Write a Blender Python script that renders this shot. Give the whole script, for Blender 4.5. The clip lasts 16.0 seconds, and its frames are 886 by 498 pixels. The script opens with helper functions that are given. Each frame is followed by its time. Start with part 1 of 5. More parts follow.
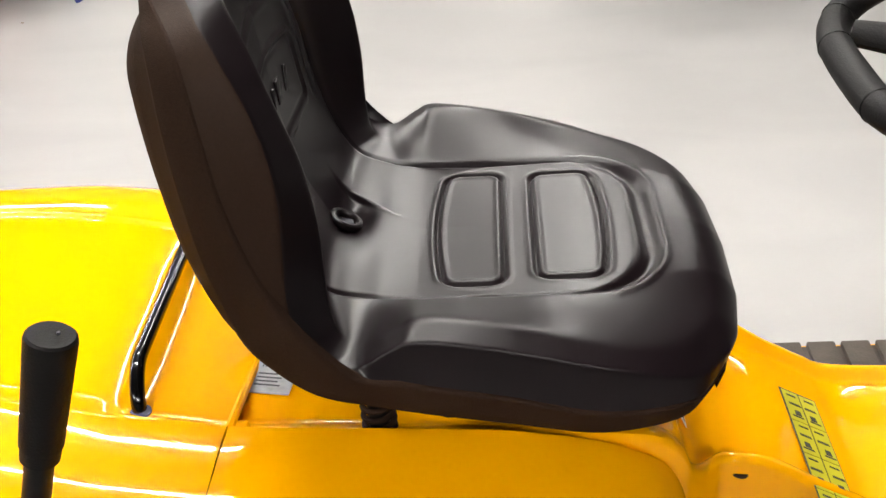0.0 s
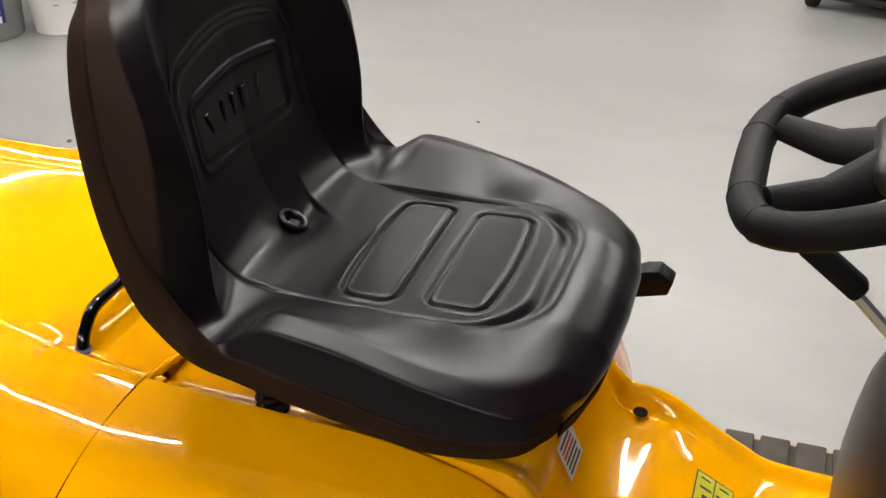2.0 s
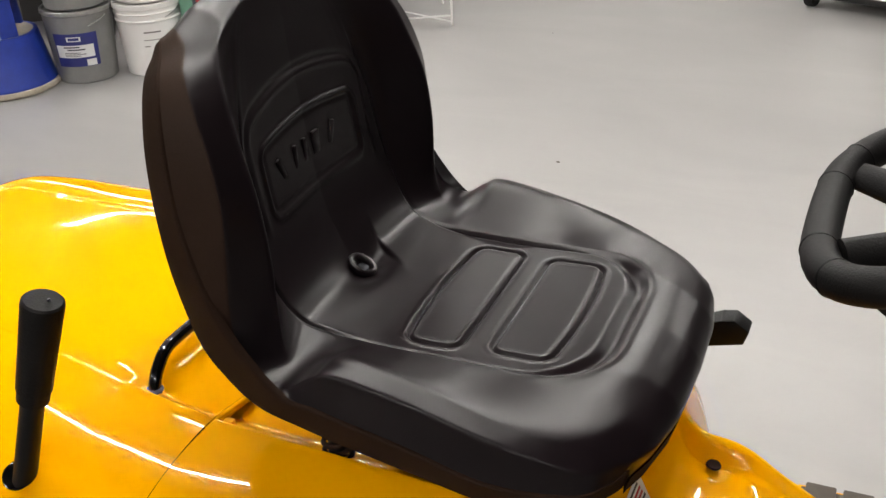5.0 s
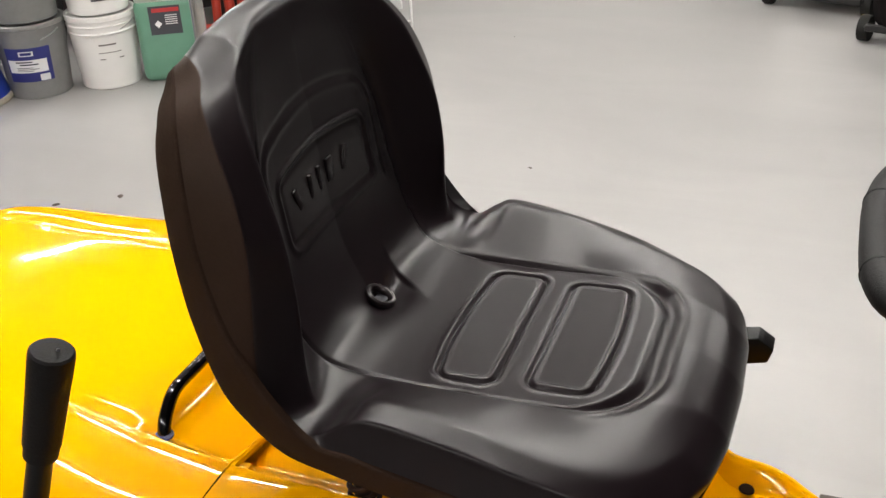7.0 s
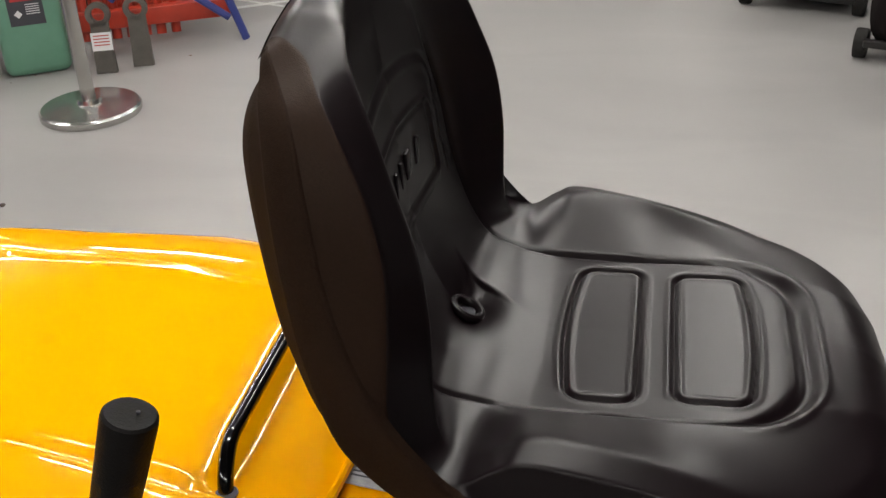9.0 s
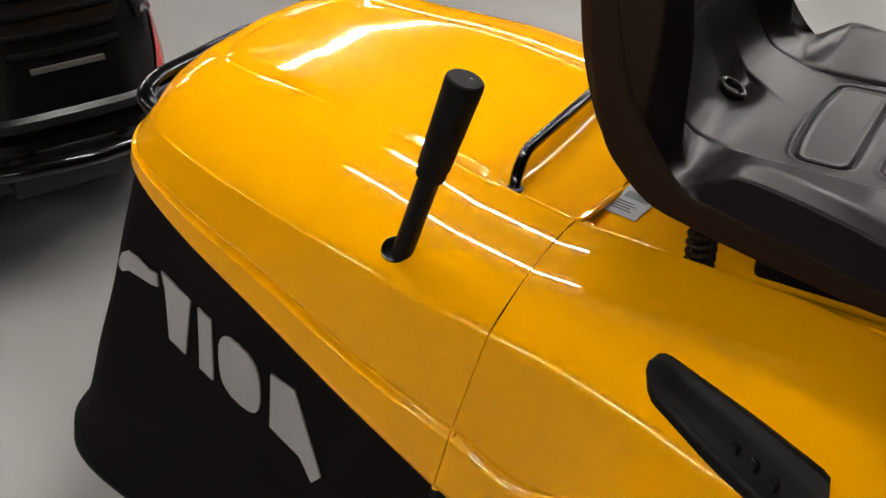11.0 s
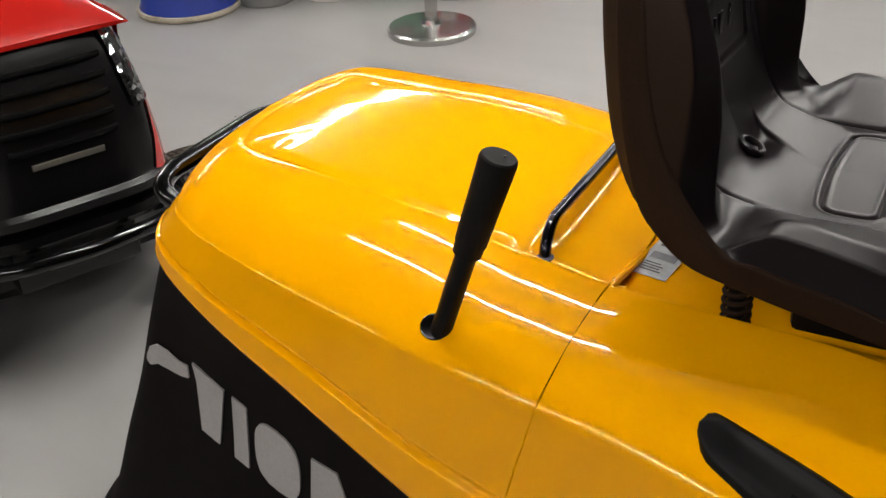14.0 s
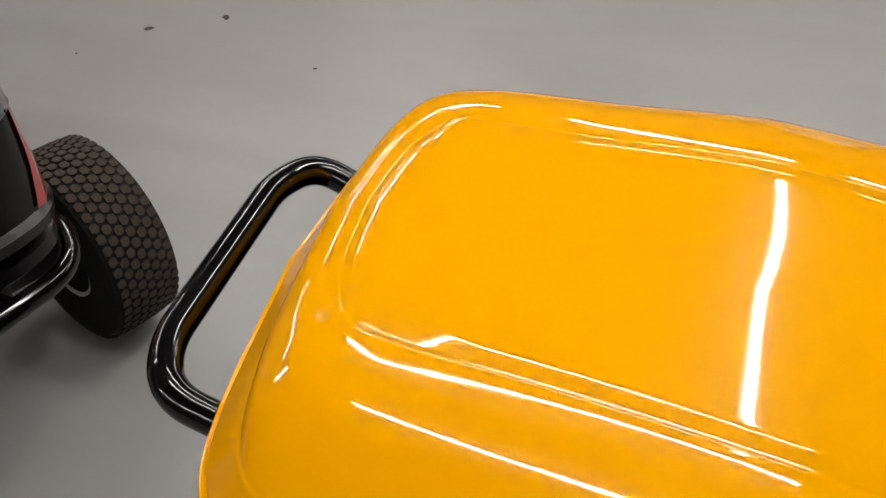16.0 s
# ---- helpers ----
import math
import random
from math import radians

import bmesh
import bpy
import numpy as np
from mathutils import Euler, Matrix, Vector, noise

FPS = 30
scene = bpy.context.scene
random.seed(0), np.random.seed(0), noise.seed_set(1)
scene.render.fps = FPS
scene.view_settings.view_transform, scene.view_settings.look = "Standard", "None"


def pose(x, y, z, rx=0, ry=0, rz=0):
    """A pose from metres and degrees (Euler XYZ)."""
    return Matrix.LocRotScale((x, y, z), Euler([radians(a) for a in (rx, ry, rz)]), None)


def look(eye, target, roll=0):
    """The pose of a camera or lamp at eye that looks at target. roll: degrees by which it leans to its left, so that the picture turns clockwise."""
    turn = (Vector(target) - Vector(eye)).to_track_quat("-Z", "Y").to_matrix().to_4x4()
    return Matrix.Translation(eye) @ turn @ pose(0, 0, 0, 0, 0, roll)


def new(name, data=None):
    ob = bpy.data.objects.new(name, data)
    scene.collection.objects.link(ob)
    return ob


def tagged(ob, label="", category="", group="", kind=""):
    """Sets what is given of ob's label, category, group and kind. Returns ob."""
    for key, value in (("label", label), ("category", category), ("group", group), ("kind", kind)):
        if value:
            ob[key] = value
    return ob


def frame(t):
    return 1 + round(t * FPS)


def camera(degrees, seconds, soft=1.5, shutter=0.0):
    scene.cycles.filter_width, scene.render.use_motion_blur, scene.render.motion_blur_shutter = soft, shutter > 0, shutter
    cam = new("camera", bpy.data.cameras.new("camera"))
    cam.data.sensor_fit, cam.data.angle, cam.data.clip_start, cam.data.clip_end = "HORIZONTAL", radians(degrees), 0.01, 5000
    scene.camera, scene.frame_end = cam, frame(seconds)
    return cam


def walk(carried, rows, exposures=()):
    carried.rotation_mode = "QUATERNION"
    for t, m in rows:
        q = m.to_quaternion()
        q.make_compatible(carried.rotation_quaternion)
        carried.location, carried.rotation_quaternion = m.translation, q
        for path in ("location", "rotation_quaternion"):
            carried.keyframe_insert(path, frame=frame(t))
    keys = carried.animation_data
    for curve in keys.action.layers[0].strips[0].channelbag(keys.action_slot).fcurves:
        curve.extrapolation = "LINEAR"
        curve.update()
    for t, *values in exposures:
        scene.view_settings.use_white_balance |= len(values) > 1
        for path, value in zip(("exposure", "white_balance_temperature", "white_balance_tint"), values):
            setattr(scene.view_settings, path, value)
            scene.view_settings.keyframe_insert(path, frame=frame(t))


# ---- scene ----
cam = camera(44.6, 16.0)
PATH = [
    (0, (0.218, -0.937, 1.462), (0.036, 0.736, 0.381), -4.0),
    (0.5, (0.234, -0.977, 1.499), (-0.057, 0.731, 0.500), -4.0),
    (1, (0.340, -0.955, 1.493), (-0.158, 0.721, 0.513), -3.9),
    (1.5, (0.509, -0.939, 1.487), (-0.131, 0.659, 0.467), -1.8),
    (2, (0.577, -0.936, 1.478), (-0.071, 0.668, 0.474), -1.1),
    (2.5, (0.595, -0.937, 1.481), (-0.097, 0.649, 0.479), -1.5),
    (3, (0.576, -0.951, 1.494), (-0.228, 0.601, 0.522), -2.3),
    (3.5, (0.563, -0.953, 1.509), (-0.318, 0.594, 0.597), -2.9),
    (4, (0.568, -0.946, 1.504), (-0.318, 0.61, 0.612), -3.2),
    (4.5, (0.582, -0.931, 1.492), (-0.265, 0.622, 0.558), -3.0),
    (4.7, (0.589, -0.926, 1.487), (-0.237, 0.637, 0.551), -2.9),
    (6.8, (0.536, -0.904, 1.481), (-0.192, 0.686, 0.512), -3.2),
    (7, (0.494, -0.897, 1.489), (-0.224, 0.714, 0.546), -3.2),
    (7.5, (0.39, -0.871, 1.499), (-0.237, 0.79, 0.578), -2.8),
    (8, (0.301, -0.844, 1.491), (-0.156, 0.854, 0.538), -3.2),
    (8.2, (0.276, -0.82, 1.477), (-0.128, 0.894, 0.528), -2.8),
    (10.3, (0.198, -0.988, 1.431), (-0.479, 0.554, 0.352), 0.0),
    (10.5, (0.238, -1.034, 1.428), (-0.501, 0.486, 0.358), 0.9),
    (11, (0.377, -1.14, 1.427), (-0.552, 0.248, 0.327), -0.0),
    (11.5, (0.44, -1.214, 1.419), (-0.598, 0.058, 0.277), -1.6),
    (12, (0.462, -1.249, 1.401), (-0.61, -0.032, 0.23), -2.4),
    (12.5, (0.478, -1.254, 1.4), (-0.615, -0.046, 0.24), -2.7),
    (13, (0.486, -1.235, 1.406), (-0.618, 0.034, 0.323), -2.5),
    (13.5, (0.445, -1.209, 1.434), (-0.614, 0.136, 0.4), -3.2),
    (14, (0.317, -1.174, 1.453), (-0.6, 0.286, 0.44), -3.1),
    (14.5, (0.162, -1.183, 1.437), (-0.645, 0.32, 0.393), -3.1),
    (15, (0.033, -1.09, 1.415), (-0.702, 0.381, 0.276), -2.3),
    (15.4, (-0.130, -0.883, 1.388), (-0.734, 0.571, 0.155), -3.6),
    (15.5, (-0.161, -0.850, 1.386), (-0.738, 0.603, 0.139), -3.2),
    (15.7, (-0.256, -0.775, 1.387), (-0.811, 0.680, 0.132), -2.8),
    (16, (-0.373, -0.675, 1.360), (-0.890, 0.786, 0.097), -1.4),
]
EXPOSURES = [(0, 1.15), (0.5, 0.8), (1, 0.6), (1.5, 0.66), (2, 0.71), (2.5, 0.88), (3, 0.75), (3.5, 0.66), (4.7, 0.66), (6.8, 0.90), (7, 0.88), (7.5, 0.66), (8.2, 0.48), (10.3, 0.2), (11.3, 0.42), (12, 0.90), (12.5, 0.98), (13, 0.82), (13.5, 0.4), (14.5, 0.42), (15, 0.28), (15.5, 0.15), (16, -0.14)]
LIGHT_Z = 2.85
LIGHTS_ALONG = [(x, y) for y in (-3.3, 5.3) for x in (-4.85, -2.55, -0.25, 2.05)] + [(-0.25, 0.12), (-0.25, 1.15), (-4.3, 0.75)]
LIGHTS_ACROSS = [(0.38, 2.45), (-2.75, 3.2), (-4.6, 2.2)]
YAW = 2.5
walk(cam, [(t, look(e, g, r)) for t, e, g, r in PATH], EXPOSURES)

# ---- world and exposure ----
world = bpy.data.worlds.new("showroom_world")
scene.world = world
world.use_nodes = True
world.node_tree.nodes["Background"].inputs[0].default_value = (0.75, 0.78, 0.85, 1)
world.node_tree.nodes["Background"].inputs[1].default_value = 0.05


# ---- materials ----
def material(name, color, rough=0.5, metal=0.0, grain=0.0, grain_scale=300.0, tone=0.0, tone_scale=4.0, coat=0.0, spec=0.5,
             second=None, rough_var=0.0, voronoi=False, emit=0.0, trans=0.0, distort=0.0):
    m = bpy.data.materials.new(name)
    m.use_nodes = True
    nt = m.node_tree
    b = nt.nodes["Principled BSDF"]
    b.inputs["Base Color"].default_value = (*color, 1)
    b.inputs["Roughness"].default_value = rough
    b.inputs["Metallic"].default_value = metal
    b.inputs["Specular IOR Level"].default_value = spec
    b.inputs["Coat Weight"].default_value = coat
    b.inputs["Coat Roughness"].default_value = 0.04
    b.inputs["Transmission Weight"].default_value = trans
    if emit:
        b.inputs["Emission Color"].default_value = (*color, 1)
        b.inputs["Emission Strength"].default_value = emit
    co = nt.nodes.new("ShaderNodeTexCoord")
    if tone or second:
        n = nt.nodes.new("ShaderNodeTexNoise")
        n.inputs["Scale"].default_value = tone_scale
        n.inputs["Detail"].default_value = 8
        n.inputs["Roughness"].default_value = 0.65
        n.inputs["Distortion"].default_value = distort
        nt.links.new(co.outputs["Object"], n.inputs["Vector"])
        ramp = nt.nodes.new("ShaderNodeValToRGB")
        ramp.color_ramp.elements[0].position = 0.3
        ramp.color_ramp.elements[1].position = 0.72
        lo = second or tuple(c * (1 - tone) for c in color)
        ramp.color_ramp.elements[0].color = (*lo, 1)
        ramp.color_ramp.elements[1].color = (*color, 1)
        nt.links.new(n.outputs["Fac"], ramp.inputs["Fac"])
        nt.links.new(ramp.outputs["Color"], b.inputs["Base Color"])
        if rough_var:
            mr = nt.nodes.new("ShaderNodeMapRange")
            mr.inputs["From Min"].default_value = 0.3
            mr.inputs["From Max"].default_value = 0.7
            mr.inputs["To Min"].default_value = rough - rough_var
            mr.inputs["To Max"].default_value = rough + rough_var
            nt.links.new(n.outputs["Fac"], mr.inputs["Value"])
            nt.links.new(mr.outputs["Result"], b.inputs["Roughness"])
    if grain:
        if voronoi:
            g = nt.nodes.new("ShaderNodeTexVoronoi")
            out = g.outputs["Distance"]
        else:
            g = nt.nodes.new("ShaderNodeTexNoise")
            g.inputs["Detail"].default_value = 4
            out = g.outputs["Fac"]
        g.inputs["Scale"].default_value = grain_scale
        nt.links.new(co.outputs["Object"], g.inputs["Vector"])
        bump = nt.nodes.new("ShaderNodeBump")
        bump.inputs["Strength"].default_value = grain
        bump.inputs["Distance"].default_value = 0.002
        nt.links.new(out, bump.inputs["Height"])
        nt.links.new(bump.outputs["Normal"], b.inputs["Normal"])
    return m


YELLOW = material("yellow_gloss_plastic", (0.90, 0.380, 0.0), 0.045, spec=0.35, tone=0.015, tone_scale=2)
VINYL = material("black_vinyl", (0.0065, 0.0039, 0.0048), 0.31, spec=0.23, grain=0.05, grain_scale=700)
SIDEVINYL = material("brown_black_side_vinyl", (0.024, 0.0122, 0.0072), 0.55, spec=0.10, grain=0.2, grain_scale=900, tone=0.25, tone_scale=400)
SHELL = material("brown_black_shell", (0.024, 0.0132, 0.0085), 0.8, spec=0.06, grain=0.35, grain_scale=900, tone=0.35, tone_scale=500)
PLASTIC = material("black_plastic", (0.0035, 0.0033, 0.0034), 0.42, spec=0.15, grain=0.12, grain_scale=900, tone=0.2, tone_scale=20)
GLOSSBLACK = material("black_gloss_enamel", (0.002, 0.002, 0.002), 0.10, spec=0.5, tone=0.2, tone_scale=15)
RUBBER = material("tyre_rubber", (0.008, 0.0072, 0.0065), 0.75, spec=0.3, grain=0.3, grain_scale=400, tone=0.3, tone_scale=60)
MATGREY = material("dusty_mat_rubber", (0.075, 0.062, 0.050), 0.7, spec=0.3, grain=0.3, grain_scale=250, tone=0.4, tone_scale=25)
TREADTOP = material("dusty_tread_face", (0.25, 0.185, 0.125), 0.85, spec=0.2, grain=0.4, grain_scale=300, tone=0.5, tone_scale=120)
TREADDARK = material("dull_tread_face", (0.075, 0.058, 0.043), 0.85, spec=0.2, grain=0.4, grain_scale=300, tone=0.4, tone_scale=120)
GRIP = material("grip_rubber", (0.0042, 0.0036, 0.0036), 0.58, spec=0.14, grain=0.25, grain_scale=500, tone=0.2, tone_scale=40)
FABRIC = material("black_bag_fabric", (0.0070, 0.0050, 0.0050), 0.88, grain=0.5, grain_scale=800, tone=0.3, tone_scale=30, spec=0.09)
SILVER = material("silver_print", (0.36, 0.34, 0.33), 0.55, grain=0.2, grain_scale=600, tone=0.15, tone_scale=200)
CHROME = material("polished_steel", (0.55, 0.54, 0.52), 0.27, metal=1.0, tone=0.1, tone_scale=12)
ZINC = material("zinc_plate", (0.6, 0.6, 0.6), 0.35, metal=0.8, tone=0.2, tone_scale=30)
DULLSTEEL = material("dull_grey_iron", (0.11, 0.10, 0.088), 0.6, metal=0.3, grain=0.3, grain_scale=120, tone=0.3, tone_scale=20)
RED = material("red_gloss_paint", (0.42, 0.012, 0.008), 0.14, coat=0.4, tone=0.05, tone_scale=3)
REDTUBE = material("red_enamel", (0.42, 0.035, 0.015), 0.4, tone=0.25, tone_scale=15)
BLUETUBE = material("blue_enamel", (0.035, 0.05, 0.22), 0.4, tone=0.25, tone_scale=15)
WHITEWIRE = material("white_coated_wire", (0.72, 0.72, 0.7), 0.4, tone=0.08, tone_scale=20)
BLUE = material("blue_stool_plastic", (0.010, 0.035, 0.30), 0.45, grain=0.1, grain_scale=300, tone=0.3, tone_scale=14)
DIRTYCREAM = material("worn_tread_plastic", (0.52, 0.47, 0.38), 0.7, grain=0.4, grain_scale=250, second=(0.27, 0.23, 0.17), tone_scale=9)
PAILGREY = material("grey_pail_metal", (0.24, 0.24, 0.235), 0.42, metal=0.35, tone=0.2, tone_scale=12)
STEELLID = material("bare_steel_lid", (0.42, 0.42, 0.41), 0.32, metal=0.7, tone=0.25, tone_scale=30)
PAILWHITE = material("white_pail_plastic", (0.74, 0.73, 0.71), 0.42, tone=0.06, tone_scale=8)
GREEN = material("green_translucent_plastic", (0.10, 0.24, 0.16), 0.4, second=(0.13, 0.28, 0.2), tone_scale=5)
CLEARTOP = material("pale_plastic", (0.42, 0.50, 0.44), 0.4, tone=0.1, tone_scale=6)
GREYCAN = material("grey_plastic_can", (0.13, 0.12, 0.11), 0.5, tone=0.2, tone_scale=10)
PAPER = material("white_label_paper", (0.72, 0.72, 0.72), 0.5, tone=0.05, tone_scale=60)
GREYPAPER = material("greyed_label_paper", (0.40, 0.41, 0.42), 0.35, tone=0.35, tone_scale=90)
INK = material("dark_print", (0.04, 0.04, 0.05), 0.6)
NAVY = material("navy_print", (0.02, 0.025, 0.16), 0.5, tone=0.15, tone_scale=60)
REDINK = material("red_print", (0.45, 0.03, 0.03), 0.6)
LIGHTBLUE = material("pale_blue_print", (0.12, 0.3, 0.5), 0.5)
WARNYELLOW = material("warning_yellow_film", (0.56, 0.50, 0.02), 0.35, tone=0.05, tone_scale=80)
FLOOR = material("painted_concrete", (0.350, 0.342, 0.333), 0.36, grain=0.10, grain_scale=60, second=(0.318, 0.310, 0.302), tone_scale=1.3, rough_var=0.05, distort=0.3)
nt = FLOOR.node_tree
co = nt.nodes.new("ShaderNodeTexCoord")
mp = nt.nodes.new("ShaderNodeMapping")
mp.inputs["Rotation"].default_value = (0, 0, 0.6)
mp.inputs["Scale"].default_value = (0.8, 2.2, 1)
trail = nt.nodes.new("ShaderNodeTexNoise")
trail.inputs["Scale"].default_value = 1.1
trail.inputs["Detail"].default_value = 7
trail.inputs["Distortion"].default_value = 1.2
fade = nt.nodes.new("ShaderNodeMapRange")
fade.inputs["From Min"].default_value = 0.35
fade.inputs["From Max"].default_value = 0.70
fade.inputs["To Min"].default_value = 0.925
fade.inputs["To Max"].default_value = 1.02
mul = nt.nodes.new("ShaderNodeMixRGB")
mul.blend_type = "MULTIPLY"
mul.inputs["Fac"].default_value = 1.0
bs = nt.nodes["Principled BSDF"]
was = bs.inputs["Base Color"].links[0].from_socket
nt.links.new(co.outputs["Object"], mp.inputs["Vector"])
nt.links.new(mp.outputs["Vector"], trail.inputs["Vector"])
nt.links.new(trail.outputs["Fac"], fade.inputs["Value"])
nt.links.new(was, mul.inputs["Color1"])
nt.links.new(fade.outputs["Result"], mul.inputs["Color2"])
nt.links.new(mul.outputs["Color"], bs.inputs["Base Color"])
WALL = material("painted_wall", (0.07, 0.068, 0.064), 0.7, grain=0.1, grain_scale=60, tone=0.08, tone_scale=2)
DARKWALL = material("dark_shelving", (0.05, 0.045, 0.045), 0.6, tone=0.3, tone_scale=3)
CEIL = material("ceiling_grey", (0.07, 0.07, 0.07), 0.8, tone=0.06, tone_scale=2)
TUBE = material("lit_fluorescent_tube", (1.0, 0.965, 0.915), 0.5, emit=97.0)
LAMPBODY = material("white_lamp_enamel", (0.75, 0.75, 0.73), 0.4, tone=0.05, tone_scale=8)
LENS = material("clear_headlamp", (0.70, 0.71, 0.73), 0.10, metal=1.0, grain=1.0, grain_scale=55, voronoi=True, second=(0.10, 0.10, 0.11), tone_scale=45)
GREYTRIM = material("dark_grey_trim", (0.010, 0.009, 0.009), 0.38, spec=0.4, tone=0.2, tone_scale=12)
DASHGREY = material("charcoal_dash_plastic", (0.016, 0.0125, 0.011), 0.38, spec=0.4, grain=0.15, grain_scale=700, tone=0.2, tone_scale=12)
NOSEBLACK = material("black_nose_plastic", (0.004, 0.0036, 0.0038), 0.26, spec=0.34, tone=0.2, tone_scale=12)
STAIN = material("dark_floor_grit", (0.06, 0.045, 0.035), 0.9)
LEAF = material("dry_brown_crumb", (0.18, 0.10, 0.05), 0.9)


# ---- mesh helpers ----
def put(ob, mats):
    for m in mats if isinstance(mats, (list, tuple)) else [mats]:
        ob.data.materials.append(m)
    return ob


def part(name, geo, mats, parent=None, label="", smooth=True, sharp=35):
    """Links geo (a bmesh, or (verts, faces)) as one mesh object, under parent if there is one."""
    me = bpy.data.meshes.new(name)
    if isinstance(geo, tuple):
        me.from_pydata([tuple(v) for v in geo[0]], [], geo[1])
        if len(geo) > 2:
            me.polygons.foreach_set("material_index", geo[2])
        bm = bmesh.new()
        bm.from_mesh(me)
        bmesh.ops.recalc_face_normals(bm, faces=bm.faces)
        bm.to_mesh(me)
        bm.free()
    else:
        bmesh.ops.recalc_face_normals(geo, faces=geo.faces)
        geo.to_mesh(me)
        geo.free()
    if smooth:
        me.polygons.foreach_set("use_smooth", [True] * len(me.polygons))
        me.set_sharp_from_angle(angle=radians(sharp))
    me.update()
    ob = put(new(name, me), mats)
    if parent:
        ob.parent = parent
    if label:
        ob["label"] = label
    return ob


def thing(name, label, category, m=None, group="", kind=""):
    e = tagged(new(name), label, category, group, kind)
    if m is not None:
        e.matrix_basis = m
    return e


def grid(rows, close_u=False, close_v=False, cap=False):
    """Verts and quads of a grid of points; close_u joins each row's ends, close_v joins the last row to the first."""
    nv, nu = len(rows), len(rows[0])
    verts = [p for r in rows for p in r]
    faces = []
    for i in range(nv if close_v else nv - 1):
        for j in range(nu if close_u else nu - 1):
            a, b = i * nu + j, i * nu + (j + 1) % nu
            c, d = ((i + 1) % nv) * nu + (j + 1) % nu, ((i + 1) % nv) * nu + j
            faces.append((a, b, c, d))
    if cap:
        faces += [tuple(range(nu))[::-1], tuple((nv - 1) * nu + j for j in range(nu))]
    return verts, faces


def merge(*geos):
    verts, faces = [], []
    for g in geos:
        k = len(verts)
        verts += list(g[0])
        faces += [tuple(i + k for i in f) for f in g[1]]
    return verts, faces


def moved(g, m):
    return [m @ Vector(v) for v in g[0]], g[1]


def box(size, at=(0, 0, 0), bevel=0.0, segs=2, m=None):
    bm = bmesh.new()
    bmesh.ops.create_cube(bm, size=1)
    bmesh.ops.scale(bm, vec=size, verts=bm.verts)
    if bevel:
        bmesh.ops.bevel(bm, geom=bm.edges[:], offset=bevel, segments=segs, affect="EDGES", profile=0.5)
    bmesh.ops.translate(bm, vec=at, verts=bm.verts)
    if m is not None:
        bm.transform(m)
    return bm


def lathe(profile, segs=40, at=(0, 0, 0)):
    """Turns (radius, height) pairs about z."""
    rows = []
    for r, z in profile:
        rows.append([Vector((at[0] + r * math.cos(2 * math.pi * k / segs), at[1] + r * math.sin(2 * math.pi * k / segs), at[2] + z)) for k in range(segs)])
    return grid(rows, close_u=True, cap=True)


def fillet(points, radius, steps=6):
    """A polyline with its corners rounded."""
    pts = [Vector(p) for p in points]
    out = [pts[0]]
    for a, b, c in zip(pts, pts[1:], pts[2:]):
        u, v = (a - b), (c - b)
        r = min(radius, u.length * 0.49, v.length * 0.49)
        p, q = b + u.normalized() * r, b + v.normalized() * r
        for k in range(steps + 1):
            t = k / steps
            out.append(p * (1 - t) ** 2 + b * 2 * t * (1 - t) + q * t * t)
    out.append(pts[-1])
    return out


def sweep(points, radius, segs=14, closed=False, radii=None, flat=1.0):
    """A tube along points; radii gives one radius a point; flat squashes it along the second axis."""
    pts = [Vector(p) for p in points]
    n = len(pts)
    rows, up = [], None
    for i, p in enumerate(pts):
        a = pts[i - 1] if (i or closed) else p
        b = pts[(i + 1) % n] if (i < n - 1 or closed) else p
        d = (b - a).normalized()
        if up is None:
            up = d.orthogonal().normalized()
        up = (up - d * up.dot(d)).normalized()
        side = d.cross(up)
        r = radii[i] if radii else radius
        rows.append([p + up * (r * math.cos(2 * math.pi * k / segs)) + side * (r * flat * math.sin(2 * math.pi * k / segs)) for k in range(segs)])
    return grid(rows, close_u=True, close_v=closed, cap=not closed)


def catmull(ps, t):
    """A point on the smooth line through ps, t from 0 to len(ps) - 1."""
    n = len(ps)
    i = min(int(t), n - 2)
    f = t - i
    p0, p1, p2, p3 = (Vector(ps[max(0, min(n - 1, i + k))]) for k in (-1, 0, 1, 2))
    if i == 0:
        p0 = p1 * 2 - p2
    if i == n - 2:
        p3 = p2 * 2 - p1
    return 0.5 * (2 * p1 + (p2 - p0) * f + (2 * p0 - 5 * p1 + 4 * p2 - p3) * f * f + (3 * p1 - p0 - 3 * p2 + p3) * f ** 3)


def smooth(a, b, x):
    t = max(0.0, min(1.0, (x - a) / (b - a)))
    return t * t * (3 - 2 * t)


def line(xs, ys, x):
    return float(np.interp(x, xs, ys))


def prism(outline, thick, m=None):
    """A flat plate from an outline in x and y, thick along z from 0."""
    n = len(outline)
    verts = [Vector((x, y, 0)) for x, y in outline] + [Vector((x, y, thick)) for x, y in outline]
    faces = [tuple(range(n))[::-1], tuple(range(n, 2 * n))] + [(i, (i + 1) % n, n + (i + 1) % n, n + i) for i in range(n)]
    return moved((verts, faces), m) if m is not None else (verts, faces)


